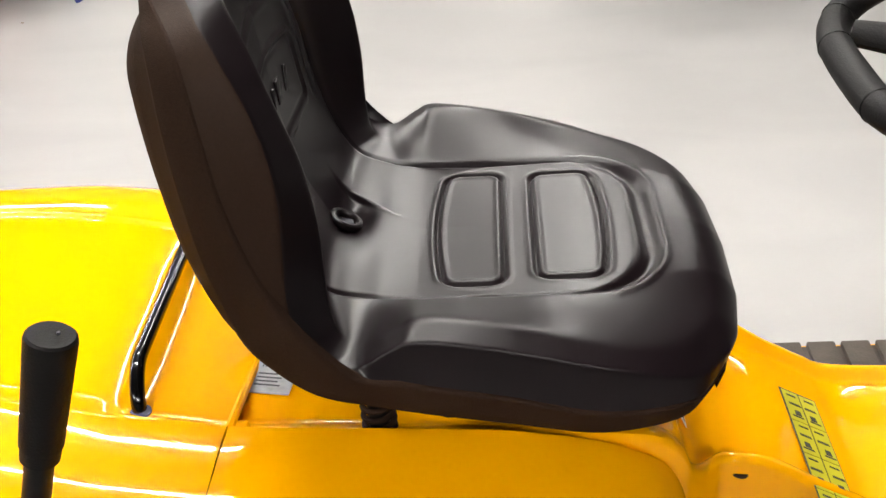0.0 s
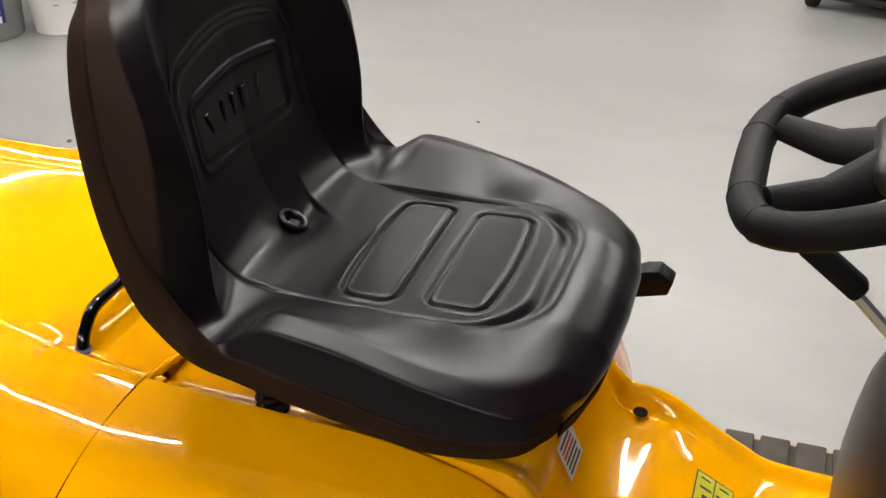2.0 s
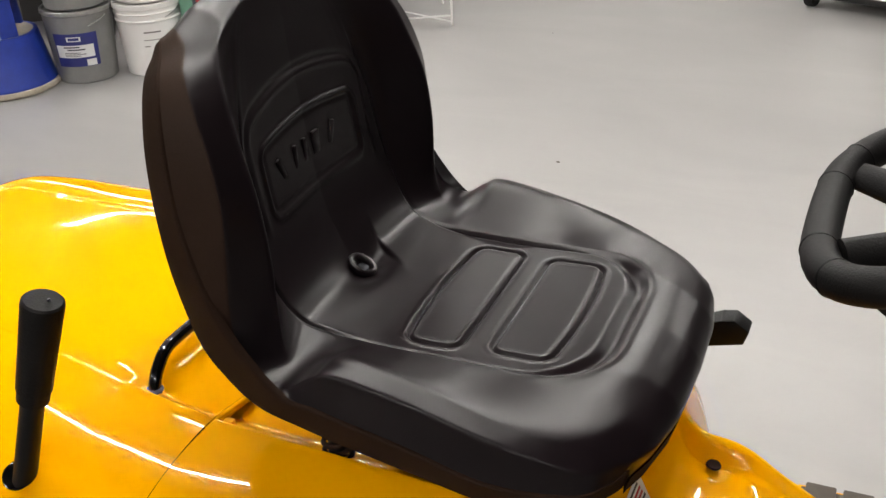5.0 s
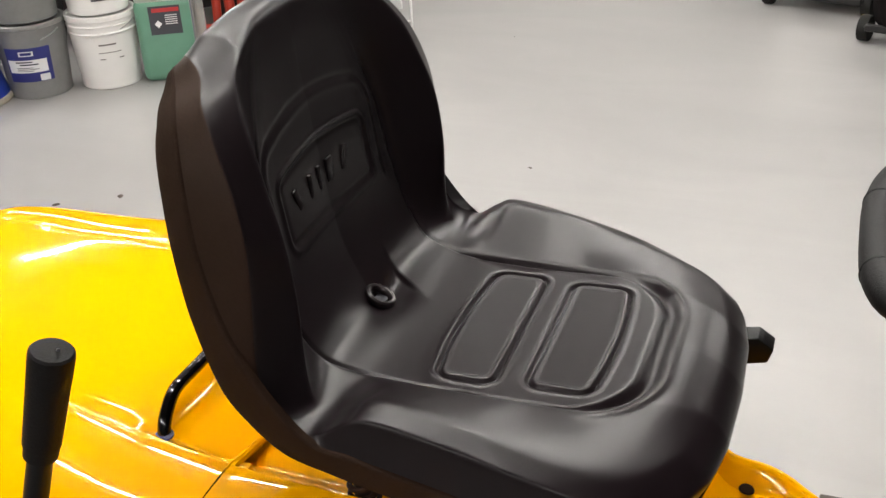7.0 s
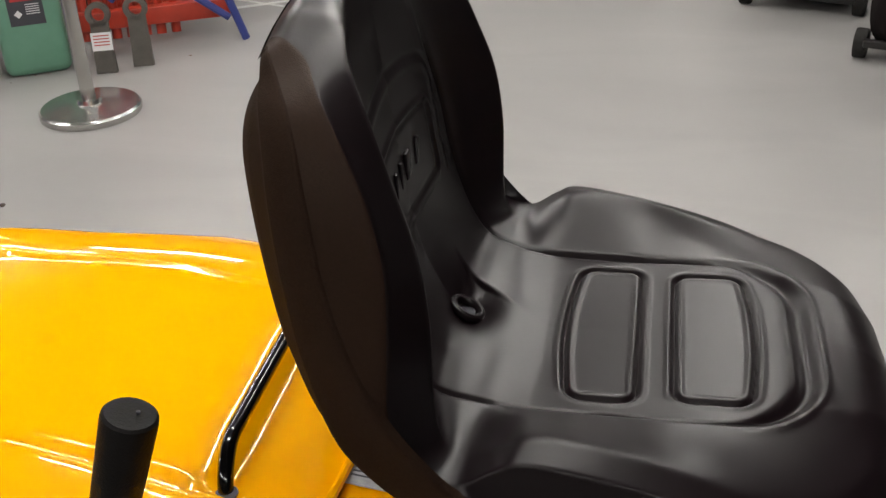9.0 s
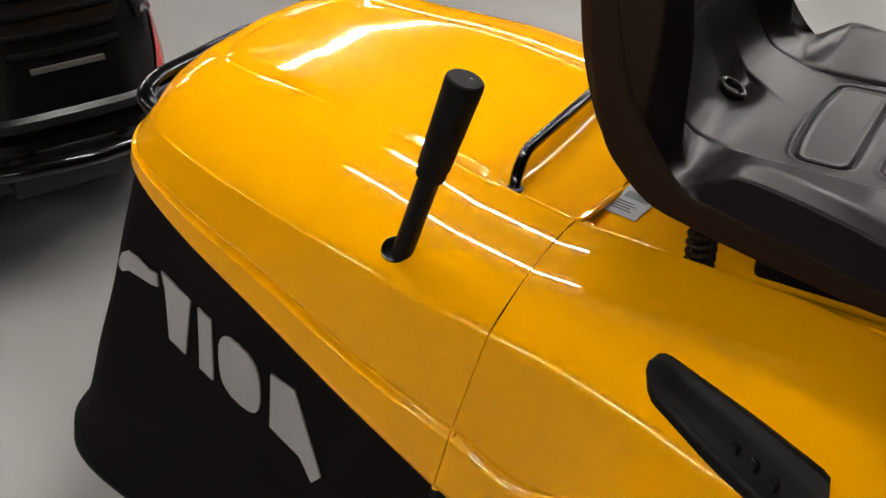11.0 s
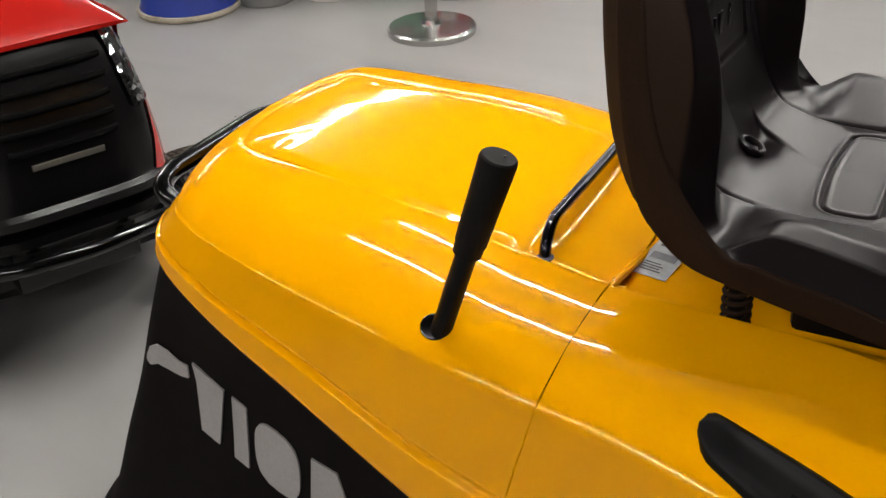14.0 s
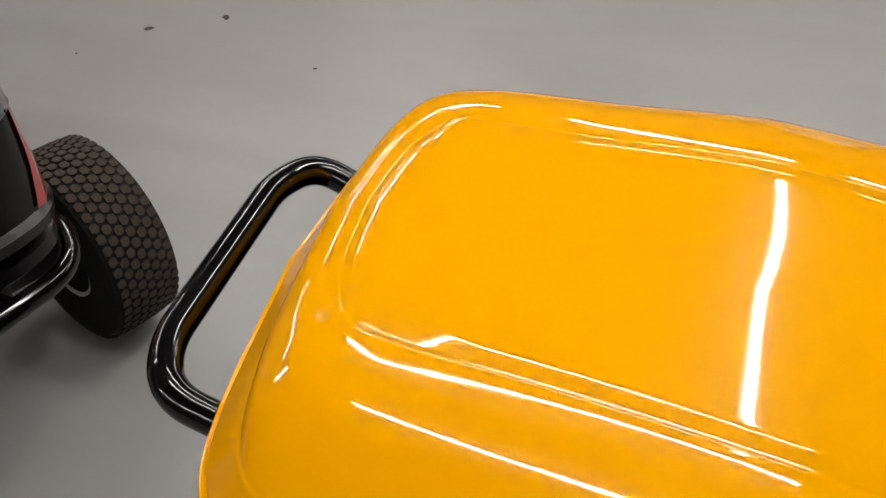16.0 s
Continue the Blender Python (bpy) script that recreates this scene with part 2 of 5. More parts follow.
def bars(count, w, h, gap, seed=1, fill=0.8):
    """Outlines of rows of bars that stand for unreadable print, centred on the origin."""
    rnd = random.Random(seed)
    out = []
    for i in range(count):
        y = ((count - 1) / 2 - i) * (h + gap)
        length = w * (fill + (1 - fill) * rnd.random())
        out.append([(-w / 2, y - h / 2), (-w / 2 + length, y - h / 2), (-w / 2 + length, y + h / 2), (-w / 2, y + h / 2)])
    return out


# ---- the room ----
tagged(part("floor", box((14, 14, 0.2), (-0.5, 1.5, -0.1)), FLOOR, smooth=False), "pale grey painted concrete showroom floor with scuffs", "floor", kind="structure")
tagged(part("wall_north", box((14, 0.2, 3.2), (-0.5, 8.6, 1.6)), WALL, smooth=False), "plain grey showroom wall", "wall", kind="structure")
tagged(part("wall_south", box((14, 0.2, 3.2), (-0.5, -5.6, 1.6)), WALL, smooth=False), "plain grey showroom wall", "wall", kind="structure")
tagged(part("wall_west", box((0.2, 14, 3.2), (-7.6, 1.5, 1.6)), WALL, smooth=False), "plain grey showroom wall", "wall", kind="structure")
tagged(part("wall_east", box((0.2, 14, 3.2), (6.6, 1.5, 1.6)), WALL, smooth=False), "plain grey showroom wall", "wall", kind="structure")
tagged(part("ceiling", box((14, 14, 0.2), (-0.5, 1.5, 3.03)), CEIL, smooth=False), "dark grey ceiling above the showroom", "ceiling", kind="structure")


def ceiling_light(x, y, turn=0):
    e = thing("ceiling_light", "white fluorescent batten under the ceiling, lit", "lamp", pose(x, y, LIGHT_Z, 0, 0, turn), "ceiling lights")
    part("housing", box((1.84, 0.07, 0.05), (0, 0, 0.056), 0.008), LAMPBODY, e)
    part("tube", sweep([(-0.88, 0, 0), (0.88, 0, 0)], 0.019, 10), TUBE, e, "glowing white tube")
    for k in (-1, 1):
        part("tube_holder", box((0.03, 0.045, 0.06), (k * 0.895, 0, 0.01), 0.004), LAMPBODY, e)
    return e


for lx, ly in LIGHTS_ALONG:
    ceiling_light(lx, ly)
for lx, ly in LIGHTS_ACROSS:
    ceiling_light(lx, ly, 90)

# ---- the yellow ride-on mower ----
MOWER = thing("ride_on_mower", "yellow ride-on mower with black seat and grass bag on the floor", "ride-on mower",
              pose(0.1, 0, 0) @ pose(0, 0, 0, 0, 0, YAW) @ pose(-0.1, 0, 0))


# Seat: five lines run from the front lip over the cushion and up the backrest; the cushion is drawn across them.
# Each row: step along the seat, x, half width, z.
SEAT_CENTRE = [
    (0, 0.399, 0, 0.826), (1, 0.404, 0, 0.847), (2, 0.384, 0, 0.873), (3, 0.345, 0, 0.887), (4, 0.26, 0, 0.888), (5, 0.18, 0, 0.886),
    (6, 0.11, 0, 0.884), (7, 0.085, 0, 0.8865), (8, 0.055, 0, 0.8925), (9, 0.012, 0, 0.905), (10, -0.015, 0, 0.944), (11, -0.029, 0, 1),
    (12, -0.037, 0, 1.06), (13, -0.043, 0, 1.11), (14, -0.048, 0, 1.15), (15, -0.051, 0, 1.187), (16, -0.058, 0, 1.217), (17, -0.076, 0, 1.227),
    (18, -0.094, 0, 1.212)]
SEAT_PAN = [
    (0, 0.396, 0.085, 0.826), (1, 0.401, 0.085, 0.846), (2, 0.38, 0.085, 0.872), (3, 0.34, 0.098, 0.886), (4, 0.26, 0.125, 0.888), (5, 0.18, 0.127, 0.886),
    (6, 0.11, 0.128, 0.886), (7, 0.082, 0.129, 0.888), (8, 0.052, 0.132, 0.8925), (9, 0.016, 0.139, 0.907), (10, -0.006, 0.146, 0.946), (11, -0.021, 0.146, 1),
    (12, -0.03, 0.14, 1.06), (13, -0.038, 0.124, 1.11), (14, -0.044, 0.108, 1.152), (15, -0.05, 0.086, 1.189), (16, -0.056, 0.062, 1.2145), (17, -0.076, 0.065, 1.2245),
    (18, -0.095, 0.065, 1.21)]
SEAT_RIDGE = [
    (0, 0.385, 0.14, 0.826), (1, 0.391, 0.142, 0.845), (2, 0.367, 0.15, 0.869), (3, 0.33, 0.19, 0.873), (4, 0.262, 0.206, 0.887), (5, 0.18, 0.208, 0.911),
    (6, 0.11, 0.206, 0.921), (7, 0.082, 0.203, 0.908), (8, 0.052, 0.197, 0.89), (9, 0.032, 0.193, 0.9), (10, 0.028, 0.19, 0.94), (11, 0.029, 0.19, 1),
    (12, 0.022, 0.188, 1.06), (13, 0.006, 0.182, 1.11), (14, -0.009, 0.173, 1.15), (15, -0.029, 0.151, 1.186), (16, -0.046, 0.113, 1.206), (17, -0.075, 0.116, 1.2165),
    (18, -0.095, 0.105, 1.203)]
SEAT_CREASE = [
    (0, 0.376, 0.165, 0.826), (1, 0.38, 0.168, 0.845), (2, 0.37, 0.18, 0.849), (3, 0.338, 0.213, 0.853), (4, 0.262, 0.23, 0.879), (5, 0.18, 0.232, 0.901),
    (6, 0.105, 0.232, 0.914), (7, 0.08, 0.232, 0.906), (8, 0.05, 0.232, 0.889), (9, 0.016, 0.232, 0.903), (10, 0, 0.231, 0.945), (11, 0.003, 0.229, 1),
    (12, 0.005, 0.225, 1.06), (13, -0.005, 0.217, 1.11), (14, -0.022, 0.206, 1.148), (15, -0.042, 0.186, 1.178), (16, -0.058, 0.158, 1.194), (17, -0.078, 0.143, 1.204),
    (18, -0.096, 0.122, 1.197)]
SEAT_SEAM = [
    (0, 0.374, 0.172, 0.826), (1, 0.374, 0.174, 0.837), (2, 0.366, 0.186, 0.833), (3, 0.338, 0.217, 0.83), (4, 0.262, 0.237, 0.837), (5, 0.18, 0.238, 0.857),
    (6, 0.105, 0.238, 0.873), (7, 0.085, 0.238, 0.878), (8, 0.054, 0.238, 0.883), (9, 0.022, 0.238, 0.915), (10, -0.006, 0.238, 0.958), (11, -0.023, 0.237, 1.003),
    (12, -0.037, 0.234, 1.06), (13, -0.045, 0.226, 1.112), (14, -0.053, 0.213, 1.152), (15, -0.062, 0.196, 1.174), (16, -0.075, 0.172, 1.186), (17, -0.086, 0.153, 1.197),
    (18, -0.096, 0.128, 1.194)]
SEAT_SHELL = [
    (0, 0.366, 0.166, 0.806), (1, 0.366, 0.168, 0.806), (2, 0.358, 0.178, 0.803), (3, 0.33, 0.205, 0.798), (4, 0.26, 0.226, 0.802), (5, 0.18, 0.227, 0.815),
    (6, 0.113, 0.227, 0.827), (7, 0.06, 0.227, 0.839), (8, 0.012, 0.227, 0.853), (9, -0.023, 0.227, 0.882), (10, -0.046, 0.227, 0.916), (11, -0.064, 0.227, 0.985),
    (12, -0.073, 0.224, 1.05), (13, -0.079, 0.216, 1.105), (14, -0.083, 0.203, 1.146), (15, -0.088, 0.186, 1.17), (16, -0.092, 0.165, 1.182), (17, -0.094, 0.15, 1.192),
    (18, -0.099, 0.126, 1.186)]
SEAT_LINES = [[Vector(p[1:]) for p in rows_] for rows_ in (SEAT_CENTRE, SEAT_PAN, SEAT_RIDGE, SEAT_CREASE, SEAT_SEAM)]
SHELL_LINE = [Vector(p[1:]) for p in SEAT_SHELL]


def rounded_rect(x, y, x0, x1, half, r):
    """Signed distance to a rounded rectangle."""
    cx, hx = (x0 + x1) / 2, (x1 - x0) / 2
    dx, dy = abs(x - cx) - hx + r, abs(y) - half + r
    return math.hypot(max(dx, 0), max(dy, 0)) + min(max(dx, dy), 0) - r


def bump_line(d, width):
    return math.exp(-((d / width) ** 2))


def cushion_relief(x, y):
    """Moulded grooves of the cushion, in metres upwards."""
    h = 0.0
    bow = 0.008 * (y / 0.1) ** 2
    for d in (rounded_rect(x - (bow if x < 0.147 else 0), y, 0.112, 0.179, 0.106, 0.015), rounded_rect(x + (bow if x > 0.243 else 0), y, 0.210, 0.281, 0.101, 0.015)):
        h += -0.0040 * bump_line(d, 0.0024) + 0.0010 * bump_line(d + 0.0055, 0.0028) + 0.0008 * bump_line(d - 0.0055, 0.0028)
    dp = rounded_rect(x, y, -0.2, 0.326, 0.127, 0.075)
    deep = smooth(0.25, 0.315, x)
    h -= (0.0028 + 0.0050 * deep) * bump_line(dp + 0.004 * deep, 0.0024 + 0.0060 * deep) * smooth(0.13, 0.17, x)
    h += 0.0022 * deep * bump_line(dp - 0.010, 0.0045)
    h -= 0.0022 * smooth(0.006, -0.006, dp) * smooth(0.03, 0.09, x)
    # pinched dimple beside the drain ring, with a sharp far lip
    lip = y - (0.062 - 0.56 * max(0.0, x + 0.006))
    h -= 0.0165 * bump_line(x - 0.012, 0.030) * bump_line(y - 0.008, 0.042) * smooth(0.003, -0.004, lip)
    return h


def back_relief(y, z):
    """Moulded frames of the backrest, in metres forwards."""
    arch = 0.010 * (y / 0.1) ** 2
    inner = rounded_rect(z + (arch if z > 1.035 else 0), y, 0.992, 1.078, 0.100, 0.014)
    outer = rounded_rect(z + 1.6 * (arch if z > 1.05 else 0), y, 0.93, 1.125, 0.124, 0.03)
    h = 0.0022 * bump_line(inner, 0.0030) - 0.0010 * bump_line(inner + 0.006, 0.0030)
    return h - 0.0013 * bump_line(outer, 0.004) * smooth(0.975, 1.0, z) + 0.0008 * bump_line(outer + 0.009, 0.004) * smooth(0.975, 1.0, z)


def seat_row(t):
    """One line across the seat's near half, from its centre to the seam."""
    knots = [catmull(c, t) for c in SEAT_LINES]
    steps = [0.0]
    for seg, count in enumerate((84, 26, 14, 12)):
        steps += [seg + (k + 1) / count for k in range(count)]
    row = []
    for u in steps:
        near = min((1, 2, 3), key=lambda k: abs(u - k))
        reach = min((0.055, 0.09 + 0.13 * smooth(8.6, 7.4, t), 0.11)[near - 1] * (1 + 4.5 * smooth(9.5, 11.5, t) if near == 1 else 1), u, 4 - u)
        acc, total = Vector((0, 0, 0)), 0.0
        for k in (-1, -0.66, -0.33, 0, 0.33, 0.66, 1):
            v = min(max(u + k * reach, 0.0), 3.9999)
            s, w = int(v), 1.2 - abs(k)
            acc += knots[s].lerp(knots[s + 1], v - s) * w
            total += w
        p = acc / total
        row.append(p)
    return row


def build_seat(parent):
    stations = []
    for seg in range(18):
        count = 56 if 3 <= seg <= 5 else 34 if 6 <= seg <= 8 or 11 <= seg <= 13 else 14
        stations += [seg + k / count for k in range(count)]
    stations.append(18)
    halves = [seat_row(t) for t in stations]
    # an even flow where the cushion turns up into the backrest
    bend = [(i, smooth(5.4, 6.4, t) * smooth(11.4, 10.4, t)) for i, t in enumerate(stations) if 5.4 < t < 11.4]
    for step in range(20):
        fresh = {i: [p.lerp((a + b) * 0.5, 0.6 * soft) for a, p, b in zip(halves[i - 1], halves[i], halves[i + 1])] for i, soft in bend}
        for i, r in fresh.items():
            halves[i] = r
    rows = []
    for t, half_row in zip(stations, halves):
        flat = smooth(9.9, 8.6, t) * smooth(2.2, 3.0, t)
        back = smooth(9.4, 10.2, t) * smooth(16.0, 15.2, t)
        edge = half_row[84]
        full = []
        for s in (-1, 1):
            side_row = []
            for p in half_row:
                q = Vector((p.x, s * p.y, p.z))
                groove = 0.0028 * bump_line(p.y - edge.y, 0.0026) * smooth(4.9, 5.5, t) * smooth(14.0, 12.5, t)
                q += Vector((-1, 0, 0)).lerp(Vector((0, 0, -1)), smooth(9.8, 8.8, t)) * groove
                if flat:
                    q.z += flat * cushion_relief(q.x, q.y) * smooth(0.175, 0.150, p.y)
                if back:
                    q.x += back * back_relief(q.y, q.z) * smooth(0.14, 0.125, p.y)
                side_row.append(q)
            full = side_row[:0:-1] + [side_row[0]] if s < 0 else full + side_row[1:]
        rows.append(full)
    nu = len(rows[0])
    # round off the front and upper corners
    for step in range(14):
        fresh = {}
        for i, t in enumerate(stations):
            soft = 0.5 * max(smooth(3.2, 2.4, t), smooth(14.8, 15.8, t) if step < 7 else 0.0)
            if soft and 0 < i < len(rows) - 1:
                fresh[i] = [rows[i][j].lerp((rows[i - 1][j] + rows[i + 1][j]) * 0.5, soft) if j in (0, nu - 1) else rows[i][j].lerp((rows[i - 1][j] + rows[i + 1][j] + rows[i][j - 1] + rows[i][j + 1]) * 0.25, soft) for j in range(nu)]
        for i, r in fresh.items():
            rows[i] = r
    rows[-1] = [p + Vector((-0.006, 0, -0.006)) - Vector((0, p.y * 0.06, 0)) for p in rows[-2]]
    verts, faces = grid(rows)
    matte = [1 if stations[f // (nu - 1)] > 9.6 and min(f % (nu - 1), nu - 2 - f % (nu - 1)) < 12 else 0 for f in range(len(faces))]
    cushion = part("seat", (verts, faces, matte), [VINYL, SIDEVINYL], parent, "black moulded vinyl mower seat with raised side bolsters", sharp=50)

    # the shell: a lip round the seam, a textured band, and a closed back
    band = []
    for i, t in enumerate(stations):
        if i % 3 and i != len(stations) - 1:
            continue
        p, edge = rows[i][-1].copy(), catmull(SHELL_LINE, t)
        way = edge - p
        side = [p + way * f + Vector((0, g, 0)) for f, g in ((-0.04, -0.003), (0.0, 0.0018), (0.05, 0.0034), (0.12, 0.0036), (0.6, 0.0022), (0.88, 0.0015), (0.97, -0.002))] + [edge + Vector((0, -0.010, 0))]
        near = [Vector((v.x, -v.y, v.z)) for v in side]
        a, b = near[-1], side[-1]
        bulge = 0.045 * smooth(8.6, 10.5, t) * smooth(16.5, 13.5, t)
        mid = [a.lerp(b, k / 20) + way.normalized() * (bulge * (1 - abs(k / 10 - 1) ** 5)) for k in range(1, 20)]
        band.append(near + mid + side[::-1])
    verts, faces = grid(band)
    for end, drop in ((0, Vector((-0.005, 0, -0.021))), (-1, Vector((-0.006, 0, -0.008)))):
        k, line_, cut = len(verts), rows[end], band[end][7:-7]
        lower = [v + drop for v in line_]
        inner = [cut[0].lerp(cut[-1], j / (nu - 1)) for j in range(nu)]
        verts += [v + drop * 0.05 + Vector((0.0015 if end == 0 else -0.0015, 0, 0)) for v in line_] + lower + inner
        faces += [(k + r * nu + j, k + r * nu + j + 1, k + (r + 1) * nu + j + 1, k + (r + 1) * nu + j) for r in (0, 1) for j in range(nu - 1)]
    part("seat_shell", (verts, faces), SHELL, cushion, "brown-black textured shell under the cushion", sharp=45)

    # drain ring in its dimple
    ring = [Vector((0.019 + 0.0125 * math.cos(a), -0.002 + 0.0125 * math.sin(a), 0.8965 - 0.55 * 0.0125 * math.cos(a))) for a in np.linspace(0, 2 * math.pi, 28, endpoint=False)]
    part("drain_ring", sweep(ring, 0.0050, 10, closed=True, flat=0.8), VINYL, cushion, "black moulded drain eyelet")
    part("drain_hole", lathe([(0.0, 0.0), (0.010, 0.0), (0.010, 0.002), (0.0, 0.002)], 20, (0.017, -0.002, 0.8915)), INK, cushion)

    # plain raised bars inside the moulded frame of the backrest
    for y, w, tilt in ((-0.066, 0.010, 24), (-0.034, 0.009, 0), (-0.012, 0.009, 0), (0.012, 0.018, 0), (0.044, 0.012, -20)):
        x = line([1.0, 1.06], [-0.030, -0.037], 1.036) + 0.007 * (abs(y) / 0.14)
        m = Matrix.Translation((x, y, 1.036)) @ pose(0, 0, 0, tilt, 0, 0)
        part("emblem_bar", box((0.0045, w * 0.8, 0.027), (0, 0, 0), 0.002, 2, m), VINYL, cushion)
    return cushion


build_seat(MOWER)
for x, y in ((0.052, -0.148), (0.052, 0.148)):
    coil = [Vector((x + 0.015 * math.cos(a), y + 0.015 * math.sin(a), 0.735 + 0.07 * a / (2 * math.pi * 6))) for a in np.linspace(0, 2 * math.pi * 6, 120)]
    part("seat_spring", sweep(coil, 0.0030, 8), SHELL, MOWER, "brown-black coil spring under the seat")
    part("spring_post", sweep([(x, y, 0.73), (x, y, 0.825)], 0.011, 14), PLASTIC, MOWER)
part("seat_bracket", box((0.18, 0.16, 0.05), (0.19, 0, 0.785), 0.01), PLASTIC, MOWER)
for s in (-1, 1):
    part("seat_rail", box((0.190, 0.040, 0.032), (0.205, s * 0.125, 0.765), 0.008), PLASTIC, MOWER, "black seat slide rail")


# Rear hood: lines from its crown outwards to the lower edge, taken round from the front joint to the tail.
HOOD = [  # crown edge, shoulder, side ridge, lower edge
    ((-0.093, -0.167, 0.771), (-0.109, -0.343, 0.713), (-0.137, -0.374, 0.582), (-0.151, -0.388, 0.503)),
    ((-0.230, -0.163, 0.790), (-0.240, -0.336, 0.733), (-0.265, -0.366, 0.622), (-0.278, -0.378, 0.565)),
    ((-0.370, -0.158, 0.810), (-0.390, -0.324, 0.757), (-0.410, -0.348, 0.676), (-0.420, -0.360, 0.632)),
    ((-0.500, -0.153, 0.828), (-0.530, -0.306, 0.780), (-0.555, -0.328, 0.722), (-0.562, -0.336, 0.690)),
    ((-0.590, -0.149, 0.838), (-0.630, -0.278, 0.793), (-0.655, -0.297, 0.752), (-0.660, -0.301, 0.728)),
    ((-0.630, -0.138, 0.842), (-0.678, -0.236, 0.796), (-0.702, -0.250, 0.762), (-0.706, -0.252, 0.742)),
    ((-0.656, -0.082, 0.8455), (-0.698, -0.160, 0.797), (-0.724, -0.172, 0.764), (-0.728, -0.174, 0.744)),
    ((-0.665, 0.0, 0.847), (-0.708, 0.0, 0.798), (-0.738, 0.0, 0.765), (-0.742, 0.0, 0.745)),
]


def crown_arch(x):
    return 0.010 * max(0.0, 1 - ((x + 0.44) / 0.235) ** 2)


def crown_z(x):
    return crown_arch(x) + line([-0.67, -0.633, -0.225, -0.20, -0.185, -0.09], [0.8465, 0.8425, 0.7945, 0.786, 0.7715, 0.7445], x)


def crease_steps(n, creases):
    """Steps from 0 to n, closer together at the creases."""
    ts = set(np.round(np.linspace(0, n, n * 8 + 1), 4).tolist())
    for c in creases:
        ts |= {round(c + d, 4) for d in (-0.2, -0.15, -0.10, -0.075, -0.05, -0.025, 0.025, 0.05, 0.075, 0.10, 0.15, 0.2)}
    return sorted(t for t in ts if 0 <= t <= n)


HOOD_STEPS = crease_steps(6, (3, 4, 5))
FENDER_STEPS = crease_steps(5, (2, 3, 4))


def hood_ray(q):
    """Points from the crown's centre line out to the lower edge at q along the rim."""
    a, b, c, d = (catmull([h[k] for h in HOOD], q) for k in range(4))
    a.z += 0.75 * crown_arch(a.x)
    a.z += (crown_z(a.x) - 0.0032 + 0.0027 * smooth(4.0, 5.4, q) - a.z) * smooth(1.0, 1.8, q)
    ox = a.x if q < 3 else line([3, 4, 5, 6, 7], [-0.50, -0.52, -0.54, -0.555, -0.56], q)
    o = Vector((ox, 0, crown_z(ox)))
    tail = smooth(3.2, 5.2, q)
    knots = [o, o.lerp(a, 0.45 - 0.15 * tail), o.lerp(a, 0.9 - 0.38 * tail), a, b, c, d]
    for k, w in ((1, 0.0), (2, 0.25)):
        knots[k].z = crown_z(knots[k].x) + (a.z - crown_z(a.x)) * w
    ts = HOOD_STEPS
    out = Vector((d.x + 0.35, d.y, 0)).normalized()
    line_pts = [Vector([float(np.interp(t, range(7), [k[i] for k in knots])) for i in range(3)]) for t in ts]
    soft = []
    for t in ts:
        acc, wsum = Vector((0, 0, 0)), 0.0
        kern = 0.16 if t < 2.6 else 0.075
        if 2.2 < t < 4.6:
            kern += 0.42 * smooth(4.7, 5.7, q) * smooth(4.6, 3.8, t)
        for dt in (-1, -0.6, -0.3, 0, 0.3, 0.6, 1):
            tt = t + dt * kern
            if tt < 0 or tt > 6:
                continue
            w = 1 - abs(dt) * 0.6
            acc += Vector([float(np.interp(tt, range(7), [k[i] for k in knots])) for i in range(3)]) * w
            wsum += w
        p = acc / wsum
        f = t - int(min(t, 5.999))
        seg = int(min(t, 5.999))
        if seg == 3:
            round_in = smooth(4.4, 5.6, q)
            p += Vector((out.x * 0.35, out.y * 0.35, 1)) * ((1 - round_in) * 0.0145 * math.sin(math.pi * f) + round_in * 0.034 * (f - f ** 3))
        if seg == 5 or seg == 4:
            p += out * (-0.0048 * math.exp(-(((t - 5.0) / 0.050) ** 2)) + 0.003 * smooth(5.04, 5.14, t))
        soft.append(p)
    soft[0], soft[-1] = line_pts[0], line_pts[-1]
    # a turned-in lip
    inward = Vector((-(d.x + 0.35), -d.y, 0)).normalized() * 0.012
    soft.append(d + inward * 0.3 + Vector((0, 0, -0.004)))
    soft.append(d + inward + Vector((0, 0, 0.01)))
    return soft


def mirrored(g):
    return [Vector((v[0], -v[1], v[2])) for v in g[0]], [f[::-1] for f in g[1]]


half = grid([hood_ray(q) for q in np.linspace(0, 7, 113)])
far_half = [Vector((v[0], v[1] * line([-0.66, -0.5, -0.35, -0.1], [0.93, 0.955, 1.04, 1.05], v[0]), v[2] + 0.006 * smooth(-0.55, -0.35, v[0]) * smooth(0.0, 0.15, abs(v[1])))) for v in half[0]], half[1]
part("rear_hood", merge(half, mirrored(far_half)), YELLOW, MOWER, "glossy yellow moulded cover over the grass bag", sharp=60)

HOOD_PTS = [v for v in half[0] if v[2] > 0.60]


def hood_z(x, y):
    """Height of the hood's near half at x, y."""
    near = sorted(((v[0] - x) ** 2 + (v[1] - y) ** 2, v[2]) for v in HOOD_PTS)[:4]
    return sum(z / (d + 1e-7) for d, z in near) / sum(1 / (d + 1e-7) for d, z in near)


